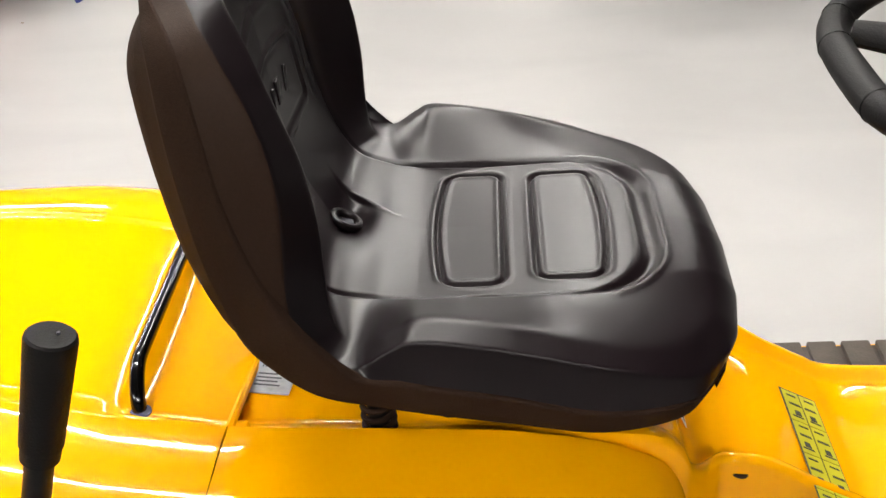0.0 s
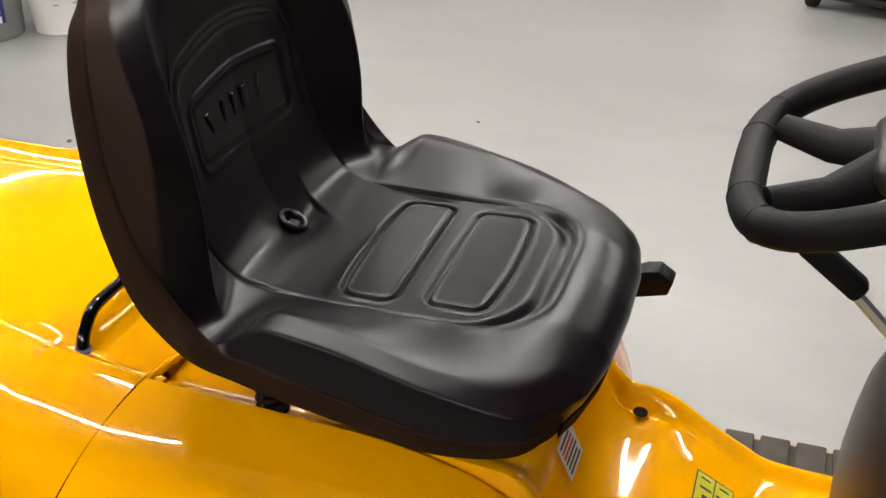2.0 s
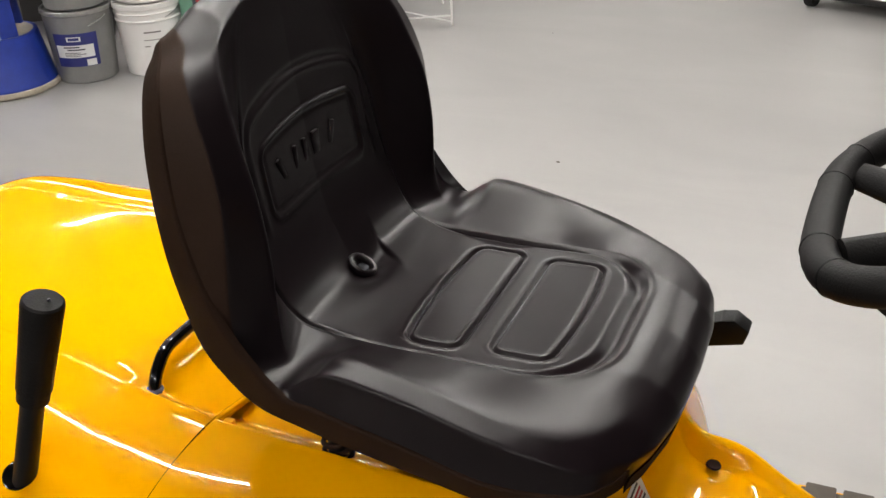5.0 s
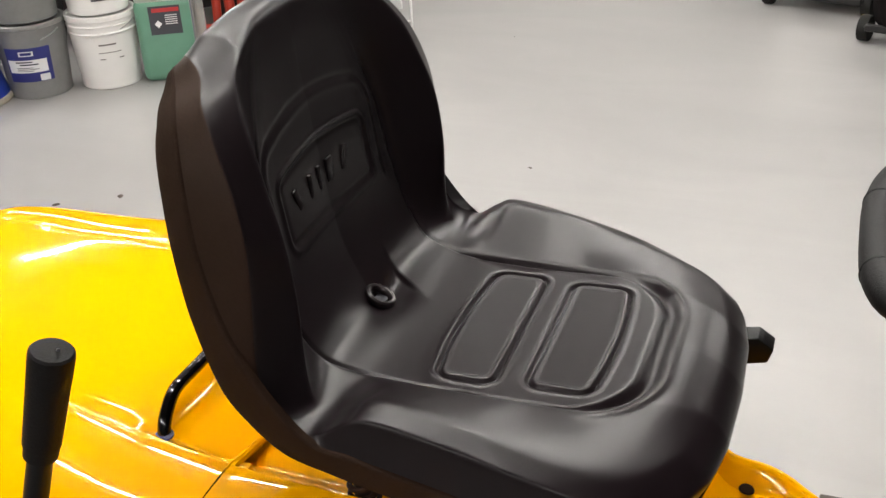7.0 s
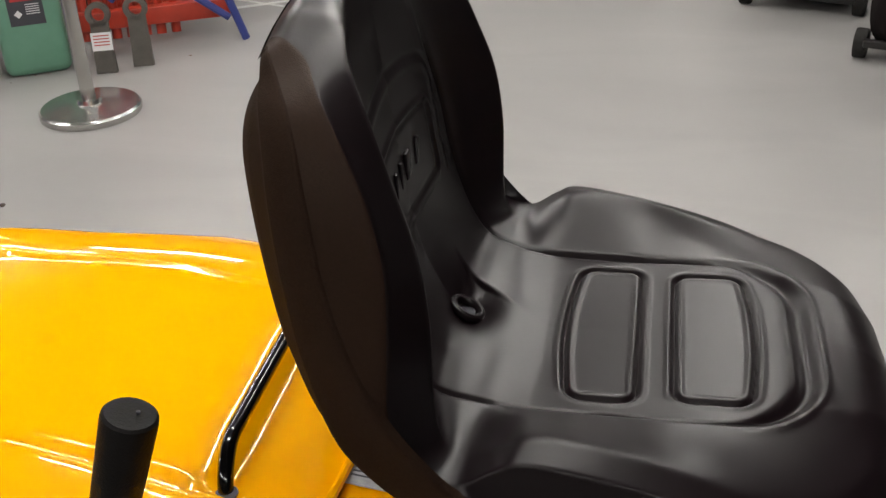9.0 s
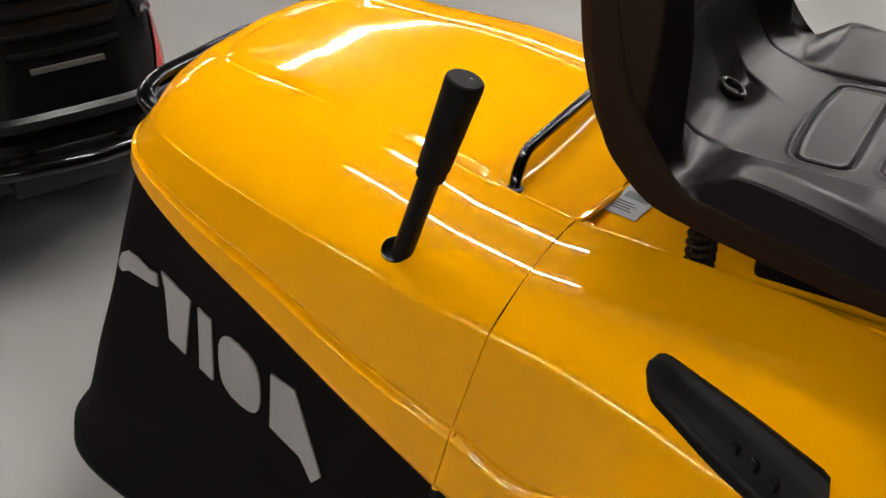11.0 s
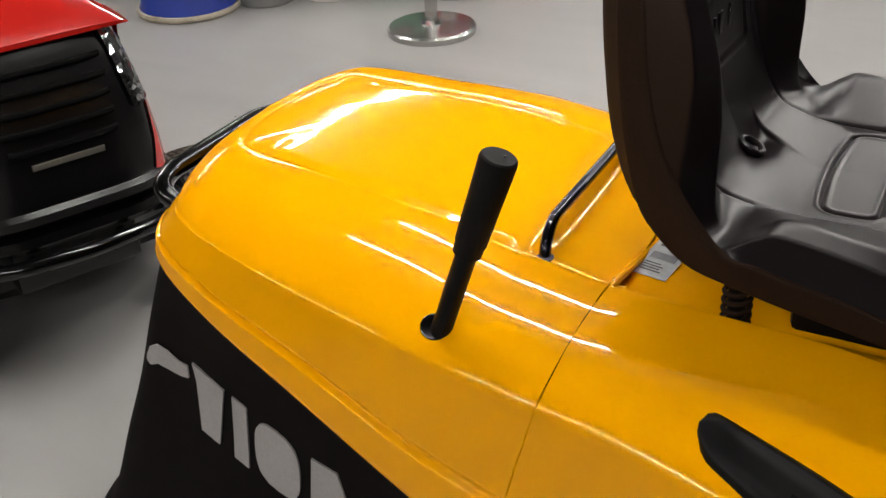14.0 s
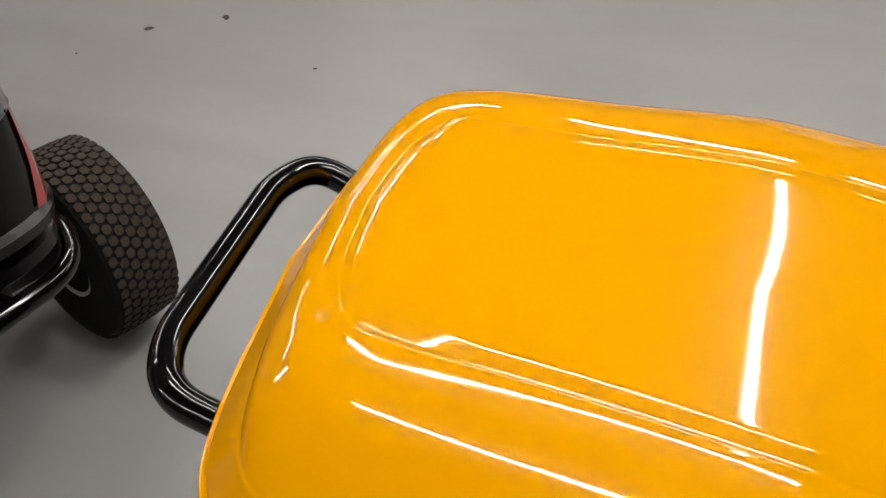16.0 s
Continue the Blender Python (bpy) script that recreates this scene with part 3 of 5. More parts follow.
# lever with its grip, and the dark slot it comes out of
def lever(parent):
    lo, hi = Vector((-0.247, -0.305, 0.735)), Vector((-0.173, -0.284, 0.973))
    d = (hi - lo).normalized()
    L = (hi - lo).length
    rod = part("lever", sweep([lo - d * 0.06, lo + d * L * 0.6], 0.0124, 20), PLASTIC, parent, "black tubular emptying lever")
    steps = [(0.50, 0.0140), (0.505, 0.0165), (0.56, 0.0170), (0.563, 0.0182), (0.75, 0.0195), (0.975, 0.0212), (0.992, 0.0206), (1.0, 0.0185)]
    part("grip", sweep([lo + d * L * s for s, r in steps], 0, 24, radii=[r for s, r in steps]), GRIP, rod, "black rubber hand grip")
    for k in (-1, 1):
        part("grip_hole", sweep([hi + Vector((0.005 * k, 0.002 * k, -0.001)), hi + Vector((0.005 * k, 0.002 * k, 0.0008))], 0.0016, 8), INK, rod)
    slot = Vector((-0.249, -0.306, hood_z(-0.249, -0.306)))
    near = [v for v in HOOD_PTS if (v[0] - slot.x) ** 2 + (v[1] - slot.y) ** 2 < 0.03 ** 2]
    sx, sy, sz = np.linalg.lstsq(np.array([[v[0] - slot.x, v[1] - slot.y, 1] for v in near]), np.array([v[2] for v in near]), rcond=None)[0]
    up = Vector((-sx, -sy, 1)).normalized()
    ax = up.cross(Vector((0, 1, 0))).normalized()
    ay = up.cross(ax)
    slot.z = sz
    verts, faces = lathe([(0.0, -0.004), (0.0178, -0.004), (0.0178, 0.0012), (0.0168, 0.0018), (0.015, 0.0010), (0.0, 0.0008)], 32)
    verts = [slot + ax * v.x + ay * v.y * 0.92 + up * v.z for v in verts]
    part("lever_slot", (verts, faces), GLOSSBLACK, parent, "dark slot round the lever")


lever(MOWER)
rod_path = fillet([(-0.178, -0.156, 0.755), (-0.181, -0.150, 0.790), (-0.185, -0.118, 0.812), (-0.185, 0.118, 0.812), (-0.181, 0.150, 0.790), (-0.178, 0.156, 0.755)], 0.016)
part("lift_rod", sweep(rod_path, 0.0075, 14), GLOSSBLACK, MOWER, "bent black steel rod across the hood")
for s in (-1, 1):
    part("rod_socket", lathe([(0, 0), (0.0105, 0), (0.0105, 0.0015), (0, 0.0015)], 18, (-0.178, s * 0.155, 0.7795)), INK, MOWER)
bar_path = fillet([(-0.60, -0.165, 0.66), (-0.69, -0.165, 0.715), (-0.775, -0.168, 0.755), (-0.80, -0.12, 0.758), (-0.80, 0.105, 0.758), (-0.775, 0.150, 0.755), (-0.69, 0.147, 0.715), (-0.60, 0.147, 0.66)], 0.05, 8)
part("rear_bar", sweep(bar_path, 0.0145, 16), GLOSSBLACK, MOWER, "glossy black tubular handle behind the hood")

# Fender body in front of the joint: the same kind of lines, from the joint to the foot well.
FENDER = [  # inner ridge, shoulder, side ridge, lower edge
    ((-0.0900, -0.167, 0.771), (-0.1060, -0.343, 0.713), (-0.1340, -0.374, 0.582), (-0.1480, -0.388, 0.503)),
    ((-0.030, -0.168, 0.768), (-0.030, -0.345, 0.700), (-0.055, -0.376, 0.545), (-0.062, -0.388, 0.462)),
    ((0.040, -0.169, 0.766), (0.060, -0.350, 0.680), (0.020, -0.385, 0.560), (0.020, -0.390, 0.520)),
    ((0.120, -0.171, 0.764), (0.130, -0.356, 0.662), (0.120, -0.390, 0.578), (0.120, -0.392, 0.545)),
    ((0.200, -0.172, 0.758), (0.205, -0.362, 0.642), (0.205, -0.392, 0.568), (0.205, -0.394, 0.535)),
    ((0.290, -0.172, 0.735), (0.290, -0.366, 0.610), (0.290, -0.394, 0.530), (0.290, -0.396, 0.490)),
    ((0.342, -0.172, 0.690), (0.345, -0.366, 0.560), (0.345, -0.392, 0.470), (0.345, -0.394, 0.420)),
    ((0.366, -0.172, 0.560), (0.372, -0.366, 0.460), (0.372, -0.390, 0.405), (0.372, -0.392, 0.365)),
    ((0.372, -0.172, 0.390), (0.380, -0.366, 0.375), (0.380, -0.388, 0.355), (0.380, -0.390, 0.330)),
]


def fender_point(q, t):
    """The fender's surface at q along its length, t from the inner wall to the lower edge."""
    a, b, c, d = (catmull([h[k] for h in FENDER], q) for k in range(4))
    knots = [a + Vector((0, 0.014, -0.040)), a + Vector((0, 0.010, -0.030)), a, b, c, d]
    acc, ws = Vector((0, 0, 0)), 0.0
    for dt in (-1, -0.6, -0.3, 0, 0.3, 0.6, 1):
        tt = t + dt * (0.2 if t < 1.5 else 0.06)
        if tt < 0 or tt > 5:
            continue
        w = 1 - abs(dt) * 0.6
        acc += Vector([float(np.interp(tt, range(6), [k[i] for k in knots])) for i in range(3)]) * w
        ws += w
    p = acc / ws
    if 2 <= t < 3:
        p += Vector((0, -0.3, 1)) * (0.0145 * math.sin(math.pi * (t - 2)))
    p += Vector((0, 1, 0)) * (0.0048 * math.exp(-(((t - 4.0) / 0.050) ** 2)) - 0.003 * smooth(4.04, 4.14, t))
    return d if t >= 5 else p


def fender_ray(q):
    pts = [fender_point(q, t) for t in FENDER_STEPS]
    d = pts[-1]
    return pts + [d + Vector((0, 0.006, -0.004)), d + Vector((0, 0.016, 0.008))]


side = grid([fender_ray(q) for q in np.linspace(0, 8, 73)])
for g in (side, mirrored(side)):
    part("fender_body", g, YELLOW, MOWER, "glossy yellow moulded fender body", sharp=60)

# deck under the seat, running down to the foot well
deck_line = [(-0.089, 0.742), (0.0, 0.738), (0.15, 0.735), (0.28, 0.731), (0.325, 0.724), (0.347, 0.703), (0.362, 0.668), (0.388, 0.650), (0.45, 0.643), (0.48, 0.633), (0.51, 0.617), (0.54, 0.600), (0.58, 0.584), (0.70, 0.578)]
deck = []
for k in range(92):
    p = catmull([(x, 0, z) for x, z in deck_line], k / 7)
    hw = 0.162 - 0.040 * smooth(0.35, 0.40, p.x)
    lift = 0.012 + 0.020 * smooth(0.35, 0.40, p.x) - 0.018 * smooth(0.42, 0.50, p.x)
    row = []
    for j in range(41):
        u = -1 + j / 20
        row.append(Vector((p.x, hw * u, p.z + lift * smooth(0.80, 0.94, abs(u)) - 0.7 * (hw * u) ** 2 * smooth(0.36, 0.41, p.x))))
    row = [Vector((p.x, -hw - 0.004, 0.34))] + [row[0] + Vector((0, -0.004, -0.008))] + row + [row[-1] + Vector((0, 0.004, -0.008))] + [Vector((p.x, hw + 0.004, 0.34))]
    deck.append(row)
part("seat_deck", grid(deck), YELLOW, MOWER, "yellow deck panel below the seat", sharp=60)

# screw caps on the ledge in front of the seat
for s in (-1, 1):
    part("screw_cap", lathe([(0, 0), (0.0092, 0), (0.0082, 0.0022), (0, 0.0022)], 18), SHELL, MOWER, "brown-black recessed screw").matrix_basis = pose(0.414, s * 0.107 - 0.015, 0.6475, 0, 6, 0)

# handle recess on the fender: a black tapered plate with raised marks
def side_handle(s):
    rows = []
    for k in range(29):
        t = k / 28
        q = 2.05 + 2.65 * t
        lo, hi = 2.86 + 0.26 * t, 2.60 + 0.12 * t
        mid, half_w = (lo + hi) / 2, (lo - hi) / 2
        if t < 0.10:
            half_w *= math.sqrt(max(0.03, 1 - (1 - t / 0.10) ** 2))
        if t > 0.95:
            half_w *= math.sqrt(max(0.05, 1 - ((t - 0.95) / 0.05) ** 2))
        row = []
        for j in range(19):
            u = -1 + j / 9
            p = fender_point(q, mid + half_w * u)
            h = 0.0085 * (1 - u ** 8) - 0.005 * math.exp(-(((u + 0.1) / 0.55) ** 6)) * smooth(0.08, 0.25, t) - 0.001
            row.append(Vector((p.x, p.y, p.z)) + Vector((0.15, -0.42, 0.9)) * h)
        rows.append([Vector((p.x, -s * p.y, p.z)) for p in row])
    h = part("fender_handle", grid(rows), PLASTIC, MOWER, "black tapered plastic plate set in the fender", sharp=30)
    for k, i in enumerate((15, 18, 21)):
        c, d = rows[i][9], rows[i + 1][9]
        part("moulded_mark", sweep([c + Vector((0, 0, 0.001)), d + Vector((0, 0, 0.001)), rows[i + 1][11] + Vector((0, 0, 0.001))], 0.0026, 6), GLOSSBLACK, h)


side_handle(-1)
side_handle(1)

# joint line between hood and fender is an open gap; a flange lies in it
gap_pts = [Vector(v) + Vector((-0.0015, 0.004, -0.0058)) for v in FENDER[0]]
for s in (1, -1):
    strip = fillet([Vector((-0.091, 0, 0.735))] + [Vector((p.x, s * p.y, p.z)) for p in gap_pts], 0.01)
    part("joint_flange", sweep(strip, 0.005, 8), YELLOW, MOWER)


part("joint_plate", box((0.05, 0.325, 0.012), (-0.090, 0, 0.729), 0.002), YELLOW, MOWER)
for s in (-1, 1):
    part("joint_plate", box((0.034, 0.016, 0.050), (-0.092, s * 0.158, 0.738), 0.003), YELLOW, MOWER)


# stickers
def sticker(name, w, h, m, base, bar_rows, label, parent=MOWER):
    o = part(name, box((w, h, 0.0006), (0, 0, 0), 0.0, 1, m), base, parent, label, smooth=False)
    for mat, outline in bar_rows:
        part("print", prism(outline, 0.0004, m @ pose(0, 0, 0.0004)), mat, o, smooth=False)
    return o


sticker("type_label", 0.046, 0.096, pose(-0.066, -0.041, 0.7430, 0, 2.6, -6), GREYPAPER, [(INK, [(x, y - 0.026) for x, y in b]) for b in bars(4, 0.034, 0.002, 0.004, 3, 0.5)] + [(INK, [(-0.016 + 0.0031 * k, -0.006), (-0.0146 + 0.0031 * k, -0.006), (-0.0146 + 0.0031 * k, 0.010), (-0.016 + 0.0031 * k, 0.010)]) for k in range(11)] + [(INK, [(-0.016, 0.026), (0.006, 0.026), (0.006, 0.030), (-0.016, 0.030)])], "white printed label with unreadable dark bars")
rows = [(REDINK if k in (1, 2) else INK, b) for k, b in enumerate(bars(6, 0.044, 0.003, 0.0035, 5, 0.5))]
sticker("dealer_label", 0.054, 0.044, pose(0.3575, -0.045, 0.686, 0, 66, 0) @ pose(0, 0, 0, 0, 0, 90), PAPER, rows, "white dealer sticker with red and black unreadable bars")
wm = pose(0.5135, -0.074, 0.6165, 0, 29, 0)
w = sticker("warning_label", 0.050, 0.216, wm, INK, [], "yellow warning pictogram sticker with black borders")
for i in range(2):
    for j in range(4):
        cx, cy = -0.0122 + 0.0244 * i, 0.0795 - 0.053 * j
        part("pictogram_field", prism([(cx - 0.0112, cy - 0.0258), (cx + 0.0112, cy - 0.0258), (cx + 0.0112, cy + 0.0258), (cx - 0.0112, cy + 0.0258)], 0.0005, wm @ pose(0, 0, 0.0004)), WARNYELLOW, w, smooth=False)
        for k, (dy, half_w, h) in enumerate(((0.018, 0.0065, 0.0012), (0.003, 0.008, 0.0016), (-0.012, 0.004, 0.004), (-0.0185, 0.0075, 0.0010))):
            x0 = cx + 0.002 * math.sin(3 * i + 2 * j + k)
            part("pictogram", prism([(x0 - half_w, cy + dy - h), (x0 + half_w, cy + dy - h), (x0 + half_w * 0.8, cy + dy + h), (x0 - half_w, cy + dy + h)], 0.0004, wm @ pose(0, 0, 0.0012)), INK, w, smooth=False)


# Grass bag: fabric sides that bulge and spread to the rear at the foot
BAG = [  # upper edge follows the hood; lower edge
    (0.0, (-0.190, -0.375, 0.165)), (1.0, (-0.330, -0.380, 0.125)), (2.0, (-0.500, -0.376, 0.122)), (3.0, (-0.680, -0.364, 0.130)),
    (4.0, (-0.832, -0.341, 0.142)), (4.6, (-0.908, -0.306, 0.152)), (5.2, (-0.940, -0.240, 0.156)), (6.0, (-0.950, -0.15, 0.156)), (7.0, (-0.952, 0.0, 0.156)),
]
bag_rows = []
for q in np.linspace(0, 7, 71):
    up = catmull([h[3] for h in HOOD], q)
    up = Vector((up.x * 0.985, up.y * 0.97, up.z + 0.012))
    lo = catmull([b[1] for b in BAG], line([b[0] for b in BAG], range(len(BAG)), q))
    row = []
    for k in range(31):
        t = k / 30
        p = up.lerp(lo, t)
        rear = smooth(2.0, 4.5, q)
        sag = math.sin(math.pi * t)
        p.x += rear * (0.030 * math.sin(math.pi * min(1, t * 1.05)) - 0.02 * math.exp(-(((t - 0.95) / 0.06) ** 2)))
        corner = sag * math.exp(-(((q - 4.5) / 0.8) ** 2))
        p.y += 0.012 * sag * (1 - rear) - 0.026 * corner
        p.x -= 0.012 * corner
        p += Vector((0.003, 0.004, 0)) * noise.noise(Vector((p.x * 7, p.y * 7, p.z * 5)))
        row.append(p)
    foot = Vector(row[-1])
    row += [foot + Vector((0.01, 0.004, -0.012)), foot + Vector((0.03, 0.02, -0.016)), Vector((min(foot.x + 0.2, -0.19), foot.y * 0.3, foot.z - 0.012)), Vector((min(foot.x + 0.3, -0.19), 0, foot.z - 0.010))]
    bag_rows.append(row)
bag_half = grid(bag_rows)
front_half = grid([[Vector((-0.19 + 0.02 * t, y, 0.14 + (0.46 - 0.14) * t)) for t in np.linspace(0, 1, 6)] for y in np.linspace(0, -0.372, 8)])
BAGPART = part("grass_bag", merge(bag_half, mirrored(bag_half), front_half, mirrored(front_half)), FABRIC, MOWER, "black woven fabric grass bag", sharp=60)
hem = [Vector(r[30]) + Vector((0, 0, -0.004)) for r in bag_rows]
part("bag_hem", sweep(hem, 0.007, 8), PLASTIC, BAGPART, "black piped hem")
part("bag_hem", sweep([Vector((p.x, -p.y, p.z)) for p in hem], 0.007, 8), PLASTIC, BAGPART, "black piped hem")
for s in (-1, 1):
    part("bag_frame", sweep(fillet([(-0.145, s * 0.372, 0.52), (-0.175, s * 0.368, 0.32), (-0.195, s * 0.362, 0.14)], 0.05), 0.012, 12), PLASTIC, BAGPART, "black tubular bag frame")


# plain silver emblem shapes printed along the bag's side, between two lines on the cloth
def bag_y(x, z):
    pts = []
    for i in range(0, 50):
        for k in range(31):
            p = bag_rows[i][k]
            pts.append(((p.x - x) ** 2 + (p.z - z) ** 2, p.y))
    pts.sort()
    num = sum(y / (d + 1e-5) for d, y in pts[:6])
    return num / sum(1 / (d + 1e-5) for d, y in pts[:6])


E0, E1 = Vector((-0.713, 0, 0.512)), Vector((-0.352, 0, 0.398))  # foot line of the emblem
EUX = (E1 - E0).normalized()
EUP = Vector((0.10, 0, 1)).normalized()


def emblem(outline, parent):
    """A flat silver shape on the cloth; outline in steps along the foot line (0..1) and up (0..1)."""
    n = len(outline)
    dense = []
    for i in range(n):
        a, b = outline[i], outline[(i + 1) % n]
        for k in range(4):
            dense.append((a[0] + (b[0] - a[0]) * k / 4, a[1] + (b[1] - a[1]) * k / 4))
    ring = []
    for u, v in dense:
        p = E0 + EUX * ((E1 - E0).length * u) + EUP * (0.115 * v)
        ring.append(Vector((p.x, bag_y(p.x, p.z) - 0.004 - 0.03 * max(0.0, 0.22 - u), p.z)))
    bm = bmesh.new()
    vs = [bm.verts.new(p) for p in ring]
    f = bm.faces.new(vs)
    bmesh.ops.triangulate(bm, faces=[f])
    r = bmesh.ops.extrude_face_region(bm, geom=bm.faces[:])
    bmesh.ops.translate(bm, vec=(0, 0.003, 0), verts=[v for v in r["geom"] if isinstance(v, bmesh.types.BMVert)])
    part("emblem", bm, SILVER, parent, "plain silver printed shape", smooth=False)


emblem([(-0.005, 0.60), (0.01, 0.78), (0.05, 0.90), (0.10, 0.92), (0.16, 0.88), (0.20, 0.90), (0.205, 0.74), (0.17, 0.70), (0.11, 0.68), (0.06, 0.66), (0.02, 0.56)], BAGPART)
emblem([(0.225, 1.0), (0.385, 0.97), (0.375, 0.74), (0.350, 0.08), (0.262, 0.10), (0.245, 0.78)], BAGPART)
emblem([(0.425, 0.98), (0.495, 0.97), (0.495, 0.06), (0.425, 0.07)], BAGPART)
emblem([(0.635 + 0.105 * math.copysign(abs(math.cos(a)) ** 0.7, math.cos(a)), 0.52 + 0.46 * math.copysign(abs(math.sin(a)) ** 0.7, math.sin(a))) for a in np.linspace(0, 2 * math.pi, 24, endpoint=False)], BAGPART)
emblem([(0.795, 0.98), (0.905, 1.02), (0.965, 0.50), (1.03, 0.0), (0.99, -0.20), (0.93, 0.05), (0.785, 0.12)], BAGPART)


# Wheels
def wheel(name, radius, width, rim_r, m, parent, rows, per_row, label, hexes=False):
    w = part(name, lathe([(rim_r * 0.98, -width * 0.42), (rim_r * 1.06, -width * 0.47), (radius * 0.80, -width * 0.5), (radius * 0.93, -width * 0.46), (radius * 0.972, -width * 0.34), (radius * 0.98, 0), (radius * 0.972, width * 0.34), (radius * 0.93, width * 0.46), (radius * 0.80, width * 0.5), (rim_r * 1.06, width * 0.47), (rim_r * 0.98, width * 0.42)], 72), RUBBER, parent, label, sharp=50)
    w.matrix_basis = m
    part("rim", lathe([(0.0, -width * 0.10), (rim_r * 0.35, -width * 0.10), (rim_r * 0.8, -width * 0.26), (rim_r * 0.92, -width * 0.43), (rim_r * 1.0, -width * 0.45), (rim_r * 1.0, width * 0.45), (rim_r * 0.92, width * 0.43), (rim_r * 0.8, width * 0.2), (0.0, width * 0.2)], 48), PAILWHITE, w, "pale painted wheel rim")
    blocks, tops = [], []
    for r in range(rows):
        z = (r - (rows - 1) / 2) * width * 0.86 / rows
        bw = width * 0.86 / rows * (0.66 if not hexes else 0.95)
        for k in range(per_row):
            a = 2 * math.pi * (k + (r % 2) * 0.5) / per_row
            da = 2 * math.pi / per_row * (0.30 if not hexes else 0.44)
            lift = radius * (1 - 0.035 * (abs(z) / (width * 0.5)) ** 2)
            outl = [(-da, -bw / 2), (da, -bw / 2), (da, bw / 2), (-da, bw / 2)]
            if hexes:
                outl = [(-da, 0), (-da * 0.6, -bw / 2), (da * 0.6, -bw / 2), (da, 0), (da * 0.6, bw / 2), (-da * 0.6, bw / 2)]
            nn = len(outl)
            vs = []
            for rr, sc in ((radius * 0.962, 1.08), (lift, 0.96)):
                for x, zz in outl:
                    t = a + x * sc
                    vs.append(Vector((rr * math.cos(t), rr * math.sin(t), z + zz * sc)))
            blocks.append((vs, [(i, (i + 1) % nn, nn + (i + 1) % nn, nn + i) for i in range(nn)]))
            tops.append((vs[nn:], [tuple(range(nn))]))
    g1, g2 = merge(*blocks), merge(*tops)
    verts = g1[0] + g2[0]
    faces = g1[1] + [tuple(i + len(g1[0]) for i in f) for f in g2[1]]
    mats = [0] * len(g1[1]) + [1] * len(g2[1])
    part("tread", (verts, faces, mats), [RUBBER, TREADDARK if hexes else TREADTOP], w, "worn block tread with dusty faces", smooth=False)
    return w


for s in (-1, 1):
    wheel("rear_wheel", 0.215, 0.18, 0.105, pose(0.116, s * 0.332, 0.215, 90, 0, 0), MOWER, 3, 29, "wide black turf tyre on a pale rim")
    wheel("front_wheel", 0.19, 0.15, 0.10, pose(1.30, s * 0.36, 0.19, 90, 0, 0), MOWER, 4, 28, "black turf tyre on a pale rim")
    # linkage and plates seen in front of the bag
    part("frame_plate", box((0.050, 0.004, 0.026), (-0.110, s * 0.262, 0.264), 0.001, 1), ZINC, MOWER, "bare zinc frame plate")
    part("frame_plate", box((0.022, 0.004, 0.024), (-0.050, s * 0.236, 0.339), 0.001, 1), ZINC, MOWER, "bare zinc frame plate")
    part("link_rod", sweep([(-0.15, s * 0.25, 0.30), (0.02, s * 0.22, 0.46)], 0.006, 8), PLASTIC, MOWER)
part("rear_plate", box((0.012, 0.56, 0.36), (-0.10, 0, 0.45), 0.003), GREYTRIM, MOWER, "dark grey steel rear plate")
part("axle_housing", box((0.22, 0.34, 0.20), (0.10, 0, 0.26), 0.03), GREYTRIM, MOWER, "dark transmission housing")
part("chassis", box((1.34, 0.30, 0.24), (0.54, 0, 0.24), 0.012), GREYTRIM, MOWER, "dark steel chassis")
part("cutting_deck", lathe([(0.0, 0.16), (0.30, 0.16), (0.42, 0.14), (0.46, 0.10), (0.46, 0.05), (0.44, 0.05), (0.0, 0.10)], 40, (0.70, 0, 0.04)), YELLOW, MOWER, "yellow cutting deck under the frame")

# foot rests with ribbed mats
for s in (-1, 1):
    part("foot_rest", box((0.42, 0.34, 0.02), (0.70, s * 0.34, 0.303), 0.008), YELLOW, MOWER, "yellow foot rest")
    mat = part("rubber_mat", box((0.40, 0.30, 0.006), (0.70, s * 0.345, 0.317), 0.002), MATGREY, MOWER, "ribbed dark rubber foot mat")
    for k in range(7):
        part("rib", box((0.046, 0.30, 0.012), (0.53 + 0.056 * k, s * 0.345, 0.325), 0.003), MATGREY, mat)

# side lever beyond the seat
part("height_lever", sweep([(0.33, 0.285, 0.55), (0.36, 0.272, 0.70), (0.372, 0.268, 0.742)], 0.010, 12, flat=0.7), PLASTIC, MOWER, "black side lever")
m = pose(0.398, 0.262, 0.724, 90, 0, 0)
paddle = [(-0.045, -0.020), (0.018, -0.004), (0.024, 0.016), (0.004, 0.030), (-0.012, 0.026), (-0.045, 0.012)]
bm = bmesh.new()
vs = [bm.verts.new(m @ Vector((x, y, z))) for z in (-0.015, 0.015) for x, y in paddle]
for f in [tuple(range(6))[::-1], tuple(range(6, 12))] + [(i, (i + 1) % 6, 6 + (i + 1) % 6, 6 + i) for i in range(6)]:
    bm.faces.new([vs[i] for i in f])
bmesh.ops.bevel(bm, geom=bm.edges[:], offset=0.0025, segments=2, affect="EDGES", profile=0.5)
part("lever_paddle", bm, PLASTIC, MOWER, "black squared lever handle")

